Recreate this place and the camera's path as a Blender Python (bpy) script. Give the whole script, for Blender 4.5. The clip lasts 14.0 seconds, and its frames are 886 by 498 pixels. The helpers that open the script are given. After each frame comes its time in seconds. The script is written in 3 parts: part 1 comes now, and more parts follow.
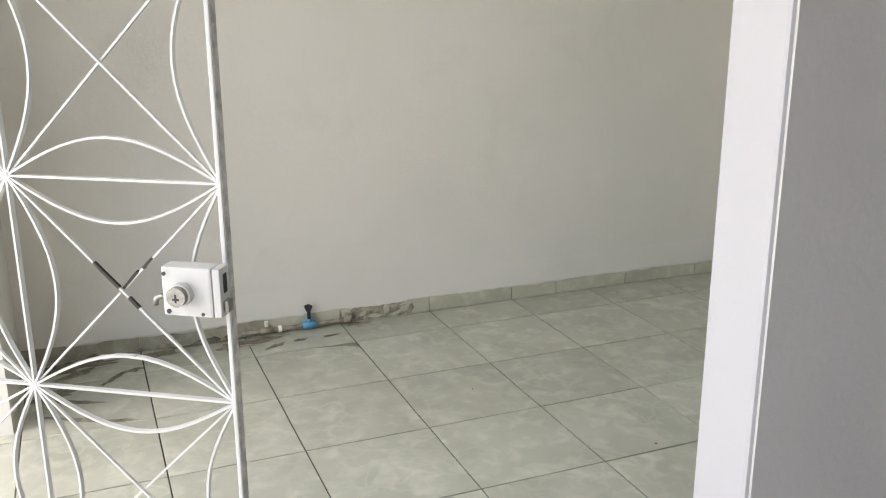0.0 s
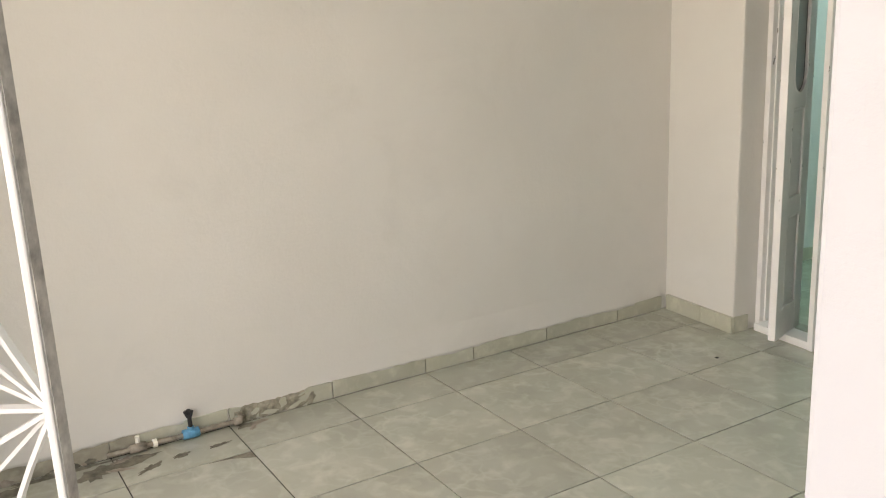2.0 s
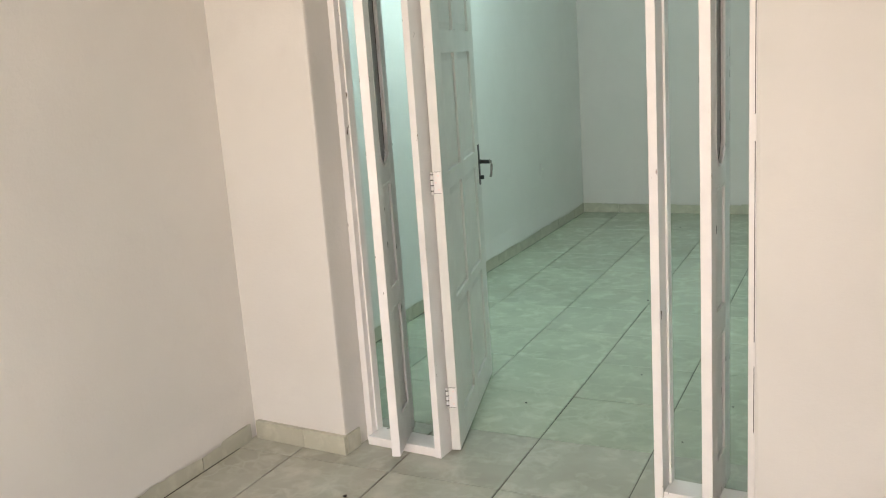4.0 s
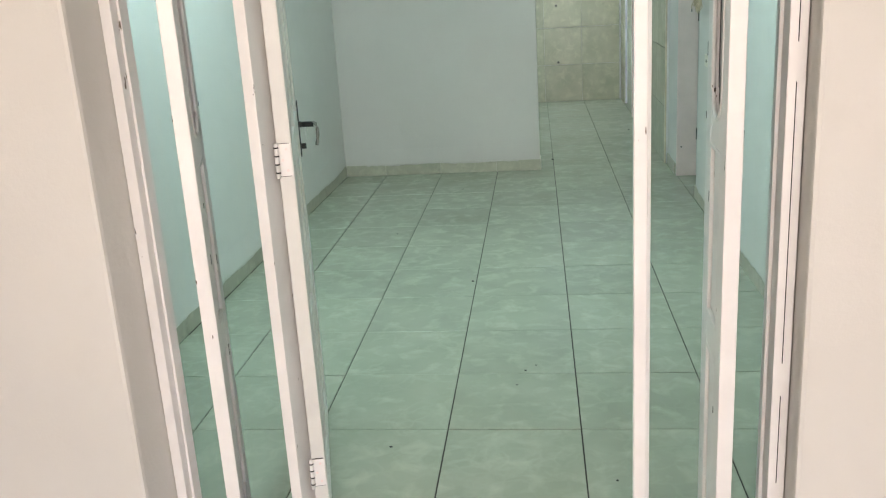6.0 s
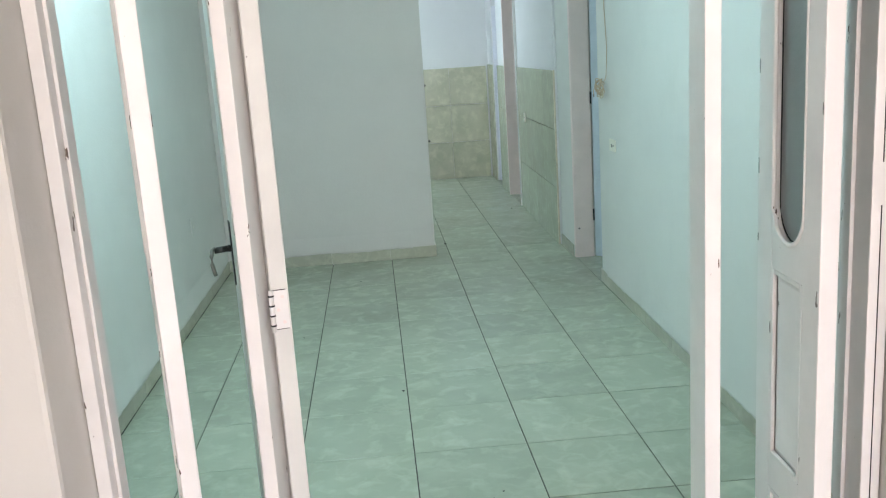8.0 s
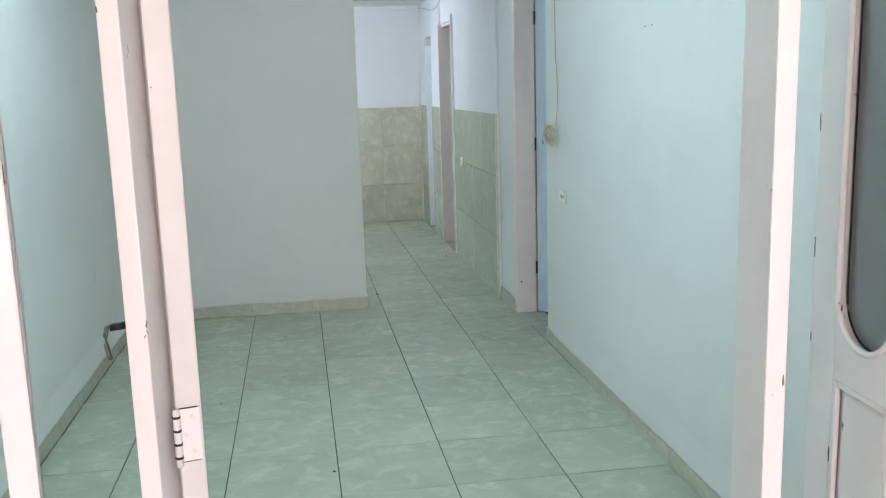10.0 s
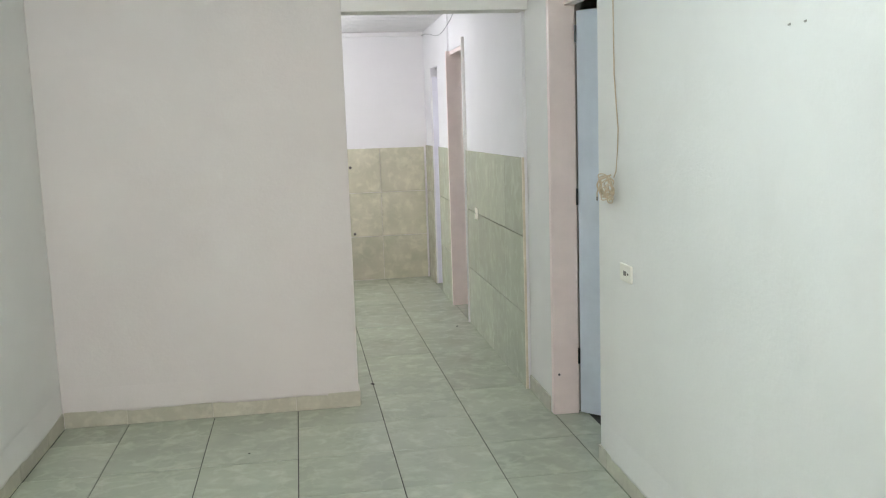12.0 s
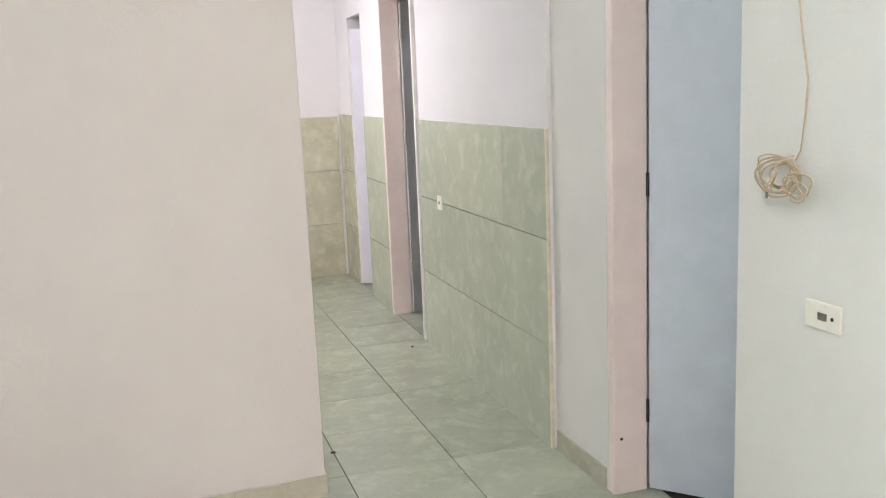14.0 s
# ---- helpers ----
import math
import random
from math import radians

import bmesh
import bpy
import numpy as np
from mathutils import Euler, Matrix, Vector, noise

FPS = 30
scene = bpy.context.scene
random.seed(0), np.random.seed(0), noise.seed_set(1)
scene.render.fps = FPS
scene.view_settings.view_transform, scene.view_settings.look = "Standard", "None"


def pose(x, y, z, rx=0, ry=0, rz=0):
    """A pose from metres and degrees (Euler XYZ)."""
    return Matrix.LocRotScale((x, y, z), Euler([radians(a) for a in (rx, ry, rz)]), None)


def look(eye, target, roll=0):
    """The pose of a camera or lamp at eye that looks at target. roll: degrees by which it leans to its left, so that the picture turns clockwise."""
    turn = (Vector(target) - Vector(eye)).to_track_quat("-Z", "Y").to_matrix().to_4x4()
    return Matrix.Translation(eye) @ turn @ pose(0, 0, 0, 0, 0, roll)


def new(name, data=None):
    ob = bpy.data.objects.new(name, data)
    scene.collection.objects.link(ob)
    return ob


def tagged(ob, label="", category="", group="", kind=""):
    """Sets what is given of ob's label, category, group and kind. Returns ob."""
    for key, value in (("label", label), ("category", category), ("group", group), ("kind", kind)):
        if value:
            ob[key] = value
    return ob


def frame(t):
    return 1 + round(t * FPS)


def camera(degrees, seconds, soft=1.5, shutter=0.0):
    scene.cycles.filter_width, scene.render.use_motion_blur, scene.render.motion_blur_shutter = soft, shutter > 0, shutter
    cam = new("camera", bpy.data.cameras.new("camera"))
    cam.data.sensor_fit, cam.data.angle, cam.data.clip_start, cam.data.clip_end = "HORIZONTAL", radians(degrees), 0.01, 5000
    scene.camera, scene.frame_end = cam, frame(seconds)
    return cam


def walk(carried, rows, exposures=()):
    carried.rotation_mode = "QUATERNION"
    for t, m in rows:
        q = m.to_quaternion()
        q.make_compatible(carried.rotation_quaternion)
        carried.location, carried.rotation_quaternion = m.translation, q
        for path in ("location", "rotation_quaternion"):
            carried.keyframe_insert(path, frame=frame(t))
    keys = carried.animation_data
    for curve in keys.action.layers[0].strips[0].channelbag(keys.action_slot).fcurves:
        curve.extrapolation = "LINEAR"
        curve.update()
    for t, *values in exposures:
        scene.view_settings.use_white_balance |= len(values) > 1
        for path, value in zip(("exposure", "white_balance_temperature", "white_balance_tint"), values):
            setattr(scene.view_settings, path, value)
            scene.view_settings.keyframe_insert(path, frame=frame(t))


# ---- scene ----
cam = camera(52.6, 14.0, soft=1.1)
PATH = [
    (0, (2.805, -3.325, 1.479), (1.021, -2.600, 0.939), -0.2),
    (0.5, (2.700, -3.352, 1.478), (0.961, -2.553, 0.897), -0.5),
    (1, (2.571, -3.377, 1.515), (0.868, -2.503, 0.936), -1.6),
    (1.5, (2.397, -3.322, 1.518), (0.703, -2.413, 0.967), -2.6),
    (2, (2.175, -3.200, 1.511), (0.512, -2.205, 1.017), -2.5),
    (2.5, (1.895, -3.084, 1.522), (0.386, -1.856, 1.059), -3.1),
    (3, (1.687, -3.039, 1.573), (0.441, -1.54, 1.125), -3.0),
    (5.5, (0.650, -2.003, 1.452), (0.153, -0.122, 0.984), -4.4),
    (6, (0.443, -1.862, 1.447), (0.202, 0.042, 0.886), -3.5),
    (6.5, (0.254, -1.810, 1.488), (0.294, 0.094, 0.877), -3.6),
    (7, (0.156, -1.709, 1.518), (0.232, 0.202, 0.931), -3.2),
    (7.5, (0.079, -1.595, 1.550), (0.162, 0.342, 1.058), -3.6),
    (10, (0.003, -1.057, 1.550), (0.290, 0.890, 1.193), -1.7),
    (10.5, (-0.016, -0.750, 1.547), (0.279, 1.203, 1.234), -1.1),
    (11, (0.029, -0.421, 1.555), (0.336, 1.531, 1.251), -1.7),
    (11.5, (0.101, -0.046, 1.567), (0.334, 1.923, 1.305), -1.6),
    (12, (0.157, 0.351, 1.543), (0.443, 2.311, 1.268), -1.9),
    (12.5, (0.131, 0.743, 1.553), (0.432, 2.698, 1.26), -1.6),
    (13, (0.077, 1.178, 1.538), (0.344, 3.135, 1.22), -1.5),
    (13.5, (-0.049, 1.595, 1.515), (0.281, 3.543, 1.2), -1.1),
    (14, (-0.134, 2.005, 1.518), (0.455, 3.883, 1.166), -2.4),
]
walk(cam, [(t, look(eye, target, roll)) for t, eye, target, roll in PATH],
     exposures=[(0, 1.84, 6700, 9), (1.5, 2.03, 7300, 12), (2.5, 2.02, 7550, 14), (3, 2.12, 7550, 16), (5.5, 2.38, 7400, 20), (7.5, 2.48, 6800, 20), (9.8, 2.50, 6750, 28),
                (11, 2.64, 7650, 37), (12.5, 2.78, 7950, 42), (13.5, 2.94, 8250, 46), (14, 3.06, 8250, 48)])

# ---- world, sun, lamps ----
world = bpy.data.worlds.new("sky")
scene.world = world
world.use_nodes = True
wn = world.node_tree.nodes
sky = wn.new("ShaderNodeTexSky")
sky.sky_type = "NISHITA"
sky.sun_disc = False
sky.sun_elevation = radians(70)
sky.sun_rotation = radians(170)
sky.air_density, sky.dust_density = 1.0, 4.0
world.node_tree.links.new(sky.outputs[0], wn["Background"].inputs[0])
wn["Background"].inputs[1].default_value = 0.15

sun = new("sun", bpy.data.lights.new("sun", "SUN"))
sun.data.energy, sun.data.angle, sun.data.color = 0.5, radians(8), (1.0, 0.96, 0.92)
sun.matrix_world = look((1.2, -9.5, 15), (0, -4, 0))

# area lamp added beyond the porch's front opening, stands in for street daylight
day = new("street_daylight", bpy.data.lights.new("street_daylight", "AREA"))
day.data.shape, day.data.size, day.data.size_y = "RECTANGLE", 2.6, 2.3
day.data.energy, day.data.color = 25.0, (1.0, 0.915, 0.81)
day.matrix_world = look((0.6, -5.7, 1.35), (0.6, 0, 1.2))


def lamp_light(x, y, z, power, color, radius=0.05):
    ob = new("lamp_light", bpy.data.lights.new("lamp_light", "POINT"))
    ob.data.energy, ob.data.color, ob.data.shadow_soft_size = power, color, radius
    ob.location = (x, y, z)
    return ob


ROOM_LAMP = (-0.38, 2.05, 2.5)
KITCHEN_LAMP = (-0.1, 7.7, 2.25)
lamp_light(*ROOM_LAMP, 9.8, (0.56, 0.93, 1.0))
lamp_light(*KITCHEN_LAMP, 8.0, (0.66, 0.91, 1.0))

# ---- materials ----
def node_mat(name, rough=0.6, metal=0.0):
    m = bpy.data.materials.new(name)
    m.use_nodes = True
    nt = m.node_tree
    b = nt.nodes["Principled BSDF"]
    b.inputs["Roughness"].default_value = rough
    b.inputs["Metallic"].default_value = metal
    return m, nt, b


def coords(nt, scale=1.0, offset_by_object=False):
    tc = nt.nodes.new("ShaderNodeTexCoord")
    geo = nt.nodes.new("ShaderNodeNewGeometry")
    out = geo.outputs["Position"]
    mp = nt.nodes.new("ShaderNodeMapping")
    mp.inputs["Scale"].default_value = (scale, scale, scale)
    nt.links.new(out, mp.inputs["Vector"])
    if offset_by_object:
        info = nt.nodes.new("ShaderNodeObjectInfo")
        mul = nt.nodes.new("ShaderNodeVectorMath")
        mul.operation = "SCALE"
        mul.inputs[0].default_value = (37.0, 21.0, 13.0)
        nt.links.new(info.outputs["Random"], mul.inputs["Scale"])
        nt.links.new(mul.outputs[0], mp.inputs["Location"])
    return mp.outputs[0]


def noise_tex(nt, vec, scale, detail=4.0, rough=0.55, distortion=0.0):
    n = nt.nodes.new("ShaderNodeTexNoise")
    n.inputs["Scale"].default_value = scale
    n.inputs["Detail"].default_value = detail
    n.inputs["Roughness"].default_value = rough
    n.inputs["Distortion"].default_value = distortion
    nt.links.new(vec, n.inputs["Vector"])
    return n.outputs["Fac"]


def ramp(nt, fac, *stops):
    r = nt.nodes.new("ShaderNodeValToRGB")
    while len(r.color_ramp.elements) < len(stops):
        r.color_ramp.elements.new(0.5)
    for e, (p, c) in zip(r.color_ramp.elements, stops):
        e.position = p
        e.color = (*c, 1) if len(c) == 3 else c
    nt.links.new(fac, r.inputs["Fac"])
    return r.outputs["Color"]


def mix(nt, fac, a, b, mode="MIX"):
    n = nt.nodes.new("ShaderNodeMix")
    n.data_type, n.blend_type = "RGBA", mode
    for sock, val in ((n.inputs[0], fac), (n.inputs[6], a), (n.inputs[7], b)):
        if isinstance(val, bpy.types.NodeSocket):
            nt.links.new(val, sock)
        elif isinstance(val, tuple):
            sock.default_value = (*val, 1)
        else:
            sock.default_value = val
    return n.outputs[2]


def bump(nt, b, height, strength=0.2, distance=0.01):
    n = nt.nodes.new("ShaderNodeBump")
    n.inputs["Strength"].default_value = strength
    n.inputs["Distance"].default_value = distance
    nt.links.new(height, n.inputs["Height"])
    nt.links.new(n.outputs[0], b.inputs["Normal"])


def plaster(name, light, dark, stain=None):
    m, nt, b = node_mat(name, 0.72)
    v = coords(nt)
    big = noise_tex(nt, v, 1.1, 5, 0.6)
    c = ramp(nt, big, (0.32, dark), (0.66, light))
    if stain:
        s = ramp(nt, noise_tex(nt, v, 2.4, 6, 0.62, 0.6), (0.55, (0, 0, 0)), (0.85, (0.5, 0.5, 0.5)))
        c = mix(nt, s, c, stain)
    nt.links.new(c, b.inputs["Base Color"])
    fine = noise_tex(nt, v, 55, 6, 0.65)
    bump(nt, b, mix(nt, 0.5, noise_tex(nt, v, 7, 4, 0.5), fine), 0.22, 0.012)
    return m


def tile_mat(name, light, mid, dark, rough=0.22, cloud=6.0, veins=0.25):
    """Glazed ceramic with soft clouds and pale flecks; each piece takes another cut of the pattern."""
    m, nt, b = node_mat(name, rough)
    v = coords(nt, 1.0, True)
    low = tuple(max(0.25 * d, 1.7 * d - 0.7 * k) for d, k in zip(dark, mid))
    high = tuple(1.7 * g - 0.7 * k for g, k in zip(light, mid))
    c = mix(nt, noise_tex(nt, v, cloud, 3, 0.5, 0.2), low, high)
    pale = tuple(min(1, k * 1.30) for k in light)
    fleck = ramp(nt, noise_tex(nt, v, cloud * 2.6, 3, 0.5, 0.4), (0.50, (0, 0, 0)), (0.80, (0.62, 0.62, 0.62)))
    c = mix(nt, fleck, c, pale)
    vo = nt.nodes.new("ShaderNodeTexVoronoi")
    vo.feature = "DISTANCE_TO_EDGE"
    vo.inputs["Scale"].default_value = cloud * 2.2
    warp = nt.nodes.new("ShaderNodeVectorMath")
    warp.operation = "ADD"
    soft = nt.nodes.new("ShaderNodeTexNoise")
    soft.inputs["Scale"].default_value = cloud * 1.5
    soft.inputs["Detail"].default_value = 3
    scaled = nt.nodes.new("ShaderNodeVectorMath")
    scaled.operation = "SCALE"
    scaled.inputs["Scale"].default_value = 0.22
    nt.links.new(v, soft.inputs["Vector"])
    nt.links.new(soft.outputs["Color"], scaled.inputs[0])
    nt.links.new(v, warp.inputs[0])
    nt.links.new(scaled.outputs[0], warp.inputs[1])
    nt.links.new(warp.outputs[0], vo.inputs["Vector"])
    vein = ramp(nt, vo.outputs["Distance"], (0.0, (veins, veins, veins)), (0.13, (0, 0, 0)))
    gate_by = ramp(nt, noise_tex(nt, v, cloud * 0.9, 2, 0.5), (0.40, (0, 0, 0)), (0.75, (1, 1, 1)))
    c = mix(nt, mix(nt, 1.0, vein, gate_by, "MULTIPLY"), c, pale)
    info = nt.nodes.new("ShaderNodeObjectInfo")
    tone = ramp(nt, info.outputs["Random"], (0.0, (0.93, 0.93, 0.93)), (1.0, (1.05, 1.05, 1.04)))
    c = mix(nt, 1.0, c, tone, "MULTIPLY")
    nt.links.new(c, b.inputs["Base Color"])
    return m


def paint_mat(name, color, rough=0.38, chips=0.0, chip_color=(0.10, 0.07, 0.05), grain=0.0, stretch=1.0):
    m, nt, b = node_mat(name, rough)
    v = coords(nt)
    c = ramp(nt, noise_tex(nt, v, 6, 5, 0.6), (0.3, tuple(k * 0.90 for k in color)), (0.7, color))
    if chips:
        mp = nt.nodes.new("ShaderNodeMapping")
        mp.inputs["Scale"].default_value = (1, 1, stretch)
        nt.links.new(v, mp.inputs["Vector"])
        n = noise_tex(nt, mp.outputs[0], 38, 4, 0.6)
        f = ramp(nt, n, (1 - chips, (0, 0, 0)), (min(1.0, 1.01 - chips), (1, 1, 1)))
        c = mix(nt, f, c, chip_color)
    nt.links.new(c, b.inputs["Base Color"])
    bump(nt, b, noise_tex(nt, v, 45, 4, 0.6), 0.12 + grain, 0.004)
    return m


def plain_mat(name, color, rough=0.5, metal=0.0, scale=40.0, amount=0.2):
    m, nt, b = node_mat(name, rough, metal)
    n = noise_tex(nt, coords(nt), scale, 4, 0.6)
    c = ramp(nt, n, (0.3, tuple(k * (1 - amount) for k in color)), (0.7, tuple(min(1, k * (1 + amount)) for k in color)))
    nt.links.new(c, b.inputs["Base Color"])
    bump(nt, b, n, 0.15, 0.003)
    return m


M_WALL = plaster("porch_plaster", (0.75, 0.73, 0.685), (0.70, 0.68, 0.635), (0.60, 0.58, 0.54))
# darkened and cooled in colour to hold down daylight on the wall end
M_WALL_END = plaster("dimmed_end_plaster", (0.51, 0.51, 0.535), (0.475, 0.475, 0.50))
# grey carries the shade of the wall's outer side
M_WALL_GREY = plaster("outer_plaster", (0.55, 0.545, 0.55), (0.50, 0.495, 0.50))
M_WALL_IN = plaster("room_plaster", (0.80, 0.80, 0.77), (0.75, 0.75, 0.72), (0.70, 0.70, 0.67))
# room plaster with the door's warm daylight mixed into a darker, pinkish tone
M_WALL_NORTH = plaster("daylight_pink_plaster", (0.70, 0.675, 0.65), (0.655, 0.63, 0.605), (0.62, 0.60, 0.58))
M_WALL_KITCHEN = plaster("kitchen_plaster", (0.82, 0.82, 0.83), (0.78, 0.78, 0.79))
M_CEIL = plaster("ceiling_paint", (0.80, 0.80, 0.78), (0.76, 0.76, 0.74))
M_PVC = plain_mat("pvc_ceiling", (0.80, 0.80, 0.80), 0.35, 0, 3, 0.03)
M_TILE = tile_mat("floor_tile", (0.455, 0.500, 0.402), (0.408, 0.453, 0.358), (0.358, 0.404, 0.316), 0.20, 4.2, 0.26)
# same tile as M_TILE, the porch's warmer light shifted into its colours
M_TILE_PORCH = tile_mat("porch_light_tile", (0.480, 0.488, 0.422), (0.430, 0.438, 0.373), (0.370, 0.378, 0.316), 0.25, 4.4, 0.34)
M_SKIRT = tile_mat("skirting_tile", (0.53, 0.52, 0.43), (0.48, 0.475, 0.39), (0.43, 0.43, 0.345), 0.34)
M_DADO = tile_mat("dado_tile", (0.53, 0.58, 0.475), (0.49, 0.54, 0.435), (0.45, 0.50, 0.40), 0.15, 4.5, 0.12)
M_SKIRT_DIRTY = tile_mat("dirty_skirting_tile", (0.44, 0.42, 0.34), (0.36, 0.35, 0.27), (0.24, 0.23, 0.17), 0.5, 9.0, 0.1)
M_KTILE = tile_mat("kitchen_tile", (0.60, 0.59, 0.47), (0.52, 0.53, 0.41), (0.43, 0.45, 0.335), 0.25, 4.5)
M_NAIL = plain_mat("dull_plug", (0.42, 0.40, 0.36), 0.7)
M_GROUT = plain_mat("grout", (0.045, 0.04, 0.034), 0.9, 0, 60, 0.4)
M_MORTAR = plain_mat("mortar", (0.30, 0.28, 0.22), 0.95, 0, 30, 0.5)
M_MUD = plain_mat("dried_mud", (0.17, 0.16, 0.125), 0.9, 0, 22, 0.5)
M_EDGE = plain_mat("dado_edging", (0.68, 0.62, 0.50), 0.5, 0, 20, 0.12)
M_WHITE = paint_mat("white_gloss_paint", (0.88, 0.86, 0.84), 0.36, 0.295, stretch=0.3)
M_DOOR = paint_mat("white_door_paint", (0.74, 0.74, 0.70), 0.4, 0.24)
M_IRON = paint_mat("white_iron_paint", (0.63, 0.63, 0.62), 0.34, 0.27, (0.06, 0.05, 0.04))
M_GRIME_SHADE = plain_mat("shaded_grimy_paint", (0.46, 0.445, 0.42), 0.55, 0, 40, 0.4)
M_BARE = plain_mat("bare_iron", (0.035, 0.03, 0.028), 0.6, 0.3)
M_STEEL = plain_mat("brushed_steel", (0.30, 0.29, 0.27), 0.32, 1.0, 90, 0.15)
M_CYL = plain_mat("worn_steel", (0.34, 0.33, 0.31), 0.55, 0.7, 120, 0.25)
M_DARKMETAL = plain_mat("dark_metal", (0.06, 0.06, 0.06), 0.35, 0.8)
# white paint tinted pink for the warm daylight on door-facing jambs
M_PINK = paint_mat("daylit_pink_paint", (0.94, 0.80, 0.765), 0.45, 0.2)
M_BLUE = paint_mat("pale_blue_paint", (0.70, 0.77, 0.86), 0.42)
M_LILAC = paint_mat("lilac_white_paint", (0.74, 0.74, 0.82), 0.42)
# the leaf's face is in shade, and the paint is greyed for it
M_DOOR_SHADE = paint_mat("shaded_door_paint", (0.36, 0.37, 0.37), 0.5)
M_CABLE = plain_mat("cream_cable", (0.62, 0.48, 0.34), 0.5, 0, 60, 0.1)
M_GREYCABLE = plain_mat("grey_cable", (0.45, 0.45, 0.46), 0.5, 0, 60, 0.1)
M_PLATE = plain_mat("cream_plastic", (0.88, 0.86, 0.77), 0.35, 0, 30, 0.04)
M_BLACK = plain_mat("black_plastic", (0.02, 0.02, 0.022), 0.55)
M_BLUEVALVE = plain_mat("blue_plastic", (0.10, 0.33, 0.55), 0.45)
M_PIPE = plain_mat("brown_grey_pipe", (0.30, 0.265, 0.215), 0.6, 0, 25, 0.35)
M_CONCRETE = plain_mat("concrete_ground", (0.52, 0.50, 0.46), 0.9, 0, 4, 0.25)
M_BULB, _nt, _b = node_mat("lit_bulb", 0.4)
_b.inputs["Emission Color"].default_value = (0.8, 1.0, 0.92, 1)
_b.inputs["Emission Strength"].default_value = 6.0
M_GLASS, _nt, _b = node_mat("frosted_glass", 0.28)
_b.inputs["Base Color"].default_value = (0.34, 0.38, 0.38, 1)
_b.inputs["Transmission Weight"].default_value = 0.7
_b.inputs["IOR"].default_value = 1.45
bump(_nt, _b, noise_tex(_nt, coords(_nt), 120, 3, 0.5), 0.25, 0.003)


# ---- mesh helpers ----
def box(bm, x0, x1, y0, y1, z0, z1, bevel=0.0):
    vs = [bm.verts.new((x, y, z)) for x in (x0, x1) for y in (y0, y1) for z in (z0, z1)]
    fs = [bm.faces.new([vs[i] for i in q]) for q in
          ((0, 1, 3, 2), (4, 6, 7, 5), (0, 4, 5, 1), (2, 3, 7, 6), (0, 2, 6, 4), (1, 5, 7, 3))]
    if bevel:
        edges = list({e for f in fs for e in f.edges})
        bmesh.ops.bevel(bm, geom=edges, offset=bevel, segments=2, affect="EDGES", profile=0.6)
    return bm


def mesh_from(bm, name, material, smooth=False):
    bmesh.ops.recalc_face_normals(bm, faces=bm.faces)
    me = bpy.data.meshes.new(name)
    bm.to_mesh(me)
    bm.free()
    me.materials.append(material)
    if smooth:
        for p in me.polygons:
            p.use_smooth = True
    return me


def part(name, bm, material, parent, label="", smooth=False):
    ob = new(name, mesh_from(bm, name, material, smooth))
    ob.parent = parent
    if label:
        tagged(ob, label)
    return ob


def thing(name, label, category, m=None, group="", kind=""):
    ob = new(name)
    ob.empty_display_size = 0.05
    if m is not None:
        ob.matrix_world = m
    return tagged(ob, label, category, group, kind)


def solid(name, bm, material, label, category, kind="", m=None, smooth=False):
    ob = new(name, mesh_from(bm, name, material, smooth))
    if m is not None:
        ob.matrix_world = m
    return tagged(ob, label, category, "", kind)


def block(x0, x1, y0, y1, z0, z1, bevel=0.0):
    return box(bmesh.new(), x0, x1, y0, y1, z0, z1, bevel)


def tube(bm, points, radius, sides=8, closed=False):
    """A round rod along a polyline."""
    pts = [Vector(p) for p in points]
    rings = []
    n = len(pts)
    up = Vector((0.13, 0.21, 0.97)).normalized()
    for i, p in enumerate(pts):
        a = pts[(i - 1) % n] if closed or i else p
        b = pts[(i + 1) % n] if closed or i < n - 1 else p
        d = (b - a).normalized()
        ref = up if abs(d.dot(up)) < 0.95 else Vector((1, 0, 0))
        s = d.cross(ref).normalized()
        t = s.cross(d)
        rings.append([bm.verts.new(p + radius * (math.cos(k * math.tau / sides) * s + math.sin(k * math.tau / sides) * t))
                      for k in range(sides)])
    pairs = list(zip(rings, rings[1:])) + ([(rings[-1], rings[0])] if closed else [])
    for r0, r1 in pairs:
        for k in range(sides):
            bm.faces.new((r0[k], r0[(k + 1) % sides], r1[(k + 1) % sides], r1[k]))
    if not closed:
        bm.faces.new(rings[0][::-1])
        bm.faces.new(rings[-1])
    return bm


def rod(points, radius, sides=8, closed=False):
    return tube(bmesh.new(), points, radius, sides, closed)


def prism(bm, outline, axis, a, b):
    """A flat outline of (p, q) pairs pushed from a to b along an axis: 'x' (p=y, q=z), 'y' (p=x, q=z), 'z' (p=x, q=y)."""
    def at(p, q, w):
        return {"x": (w, p, q), "y": (p, w, q), "z": (p, q, w)}[axis]
    lo = [bm.verts.new(at(p, q, a)) for p, q in outline]
    hi = [bm.verts.new(at(p, q, b)) for p, q in outline]
    bm.faces.new(lo)
    bm.faces.new(hi[::-1])
    n = len(lo)
    for i in range(n):
        bm.faces.new((lo[i], hi[i], hi[(i + 1) % n], lo[(i + 1) % n]))
    return bm


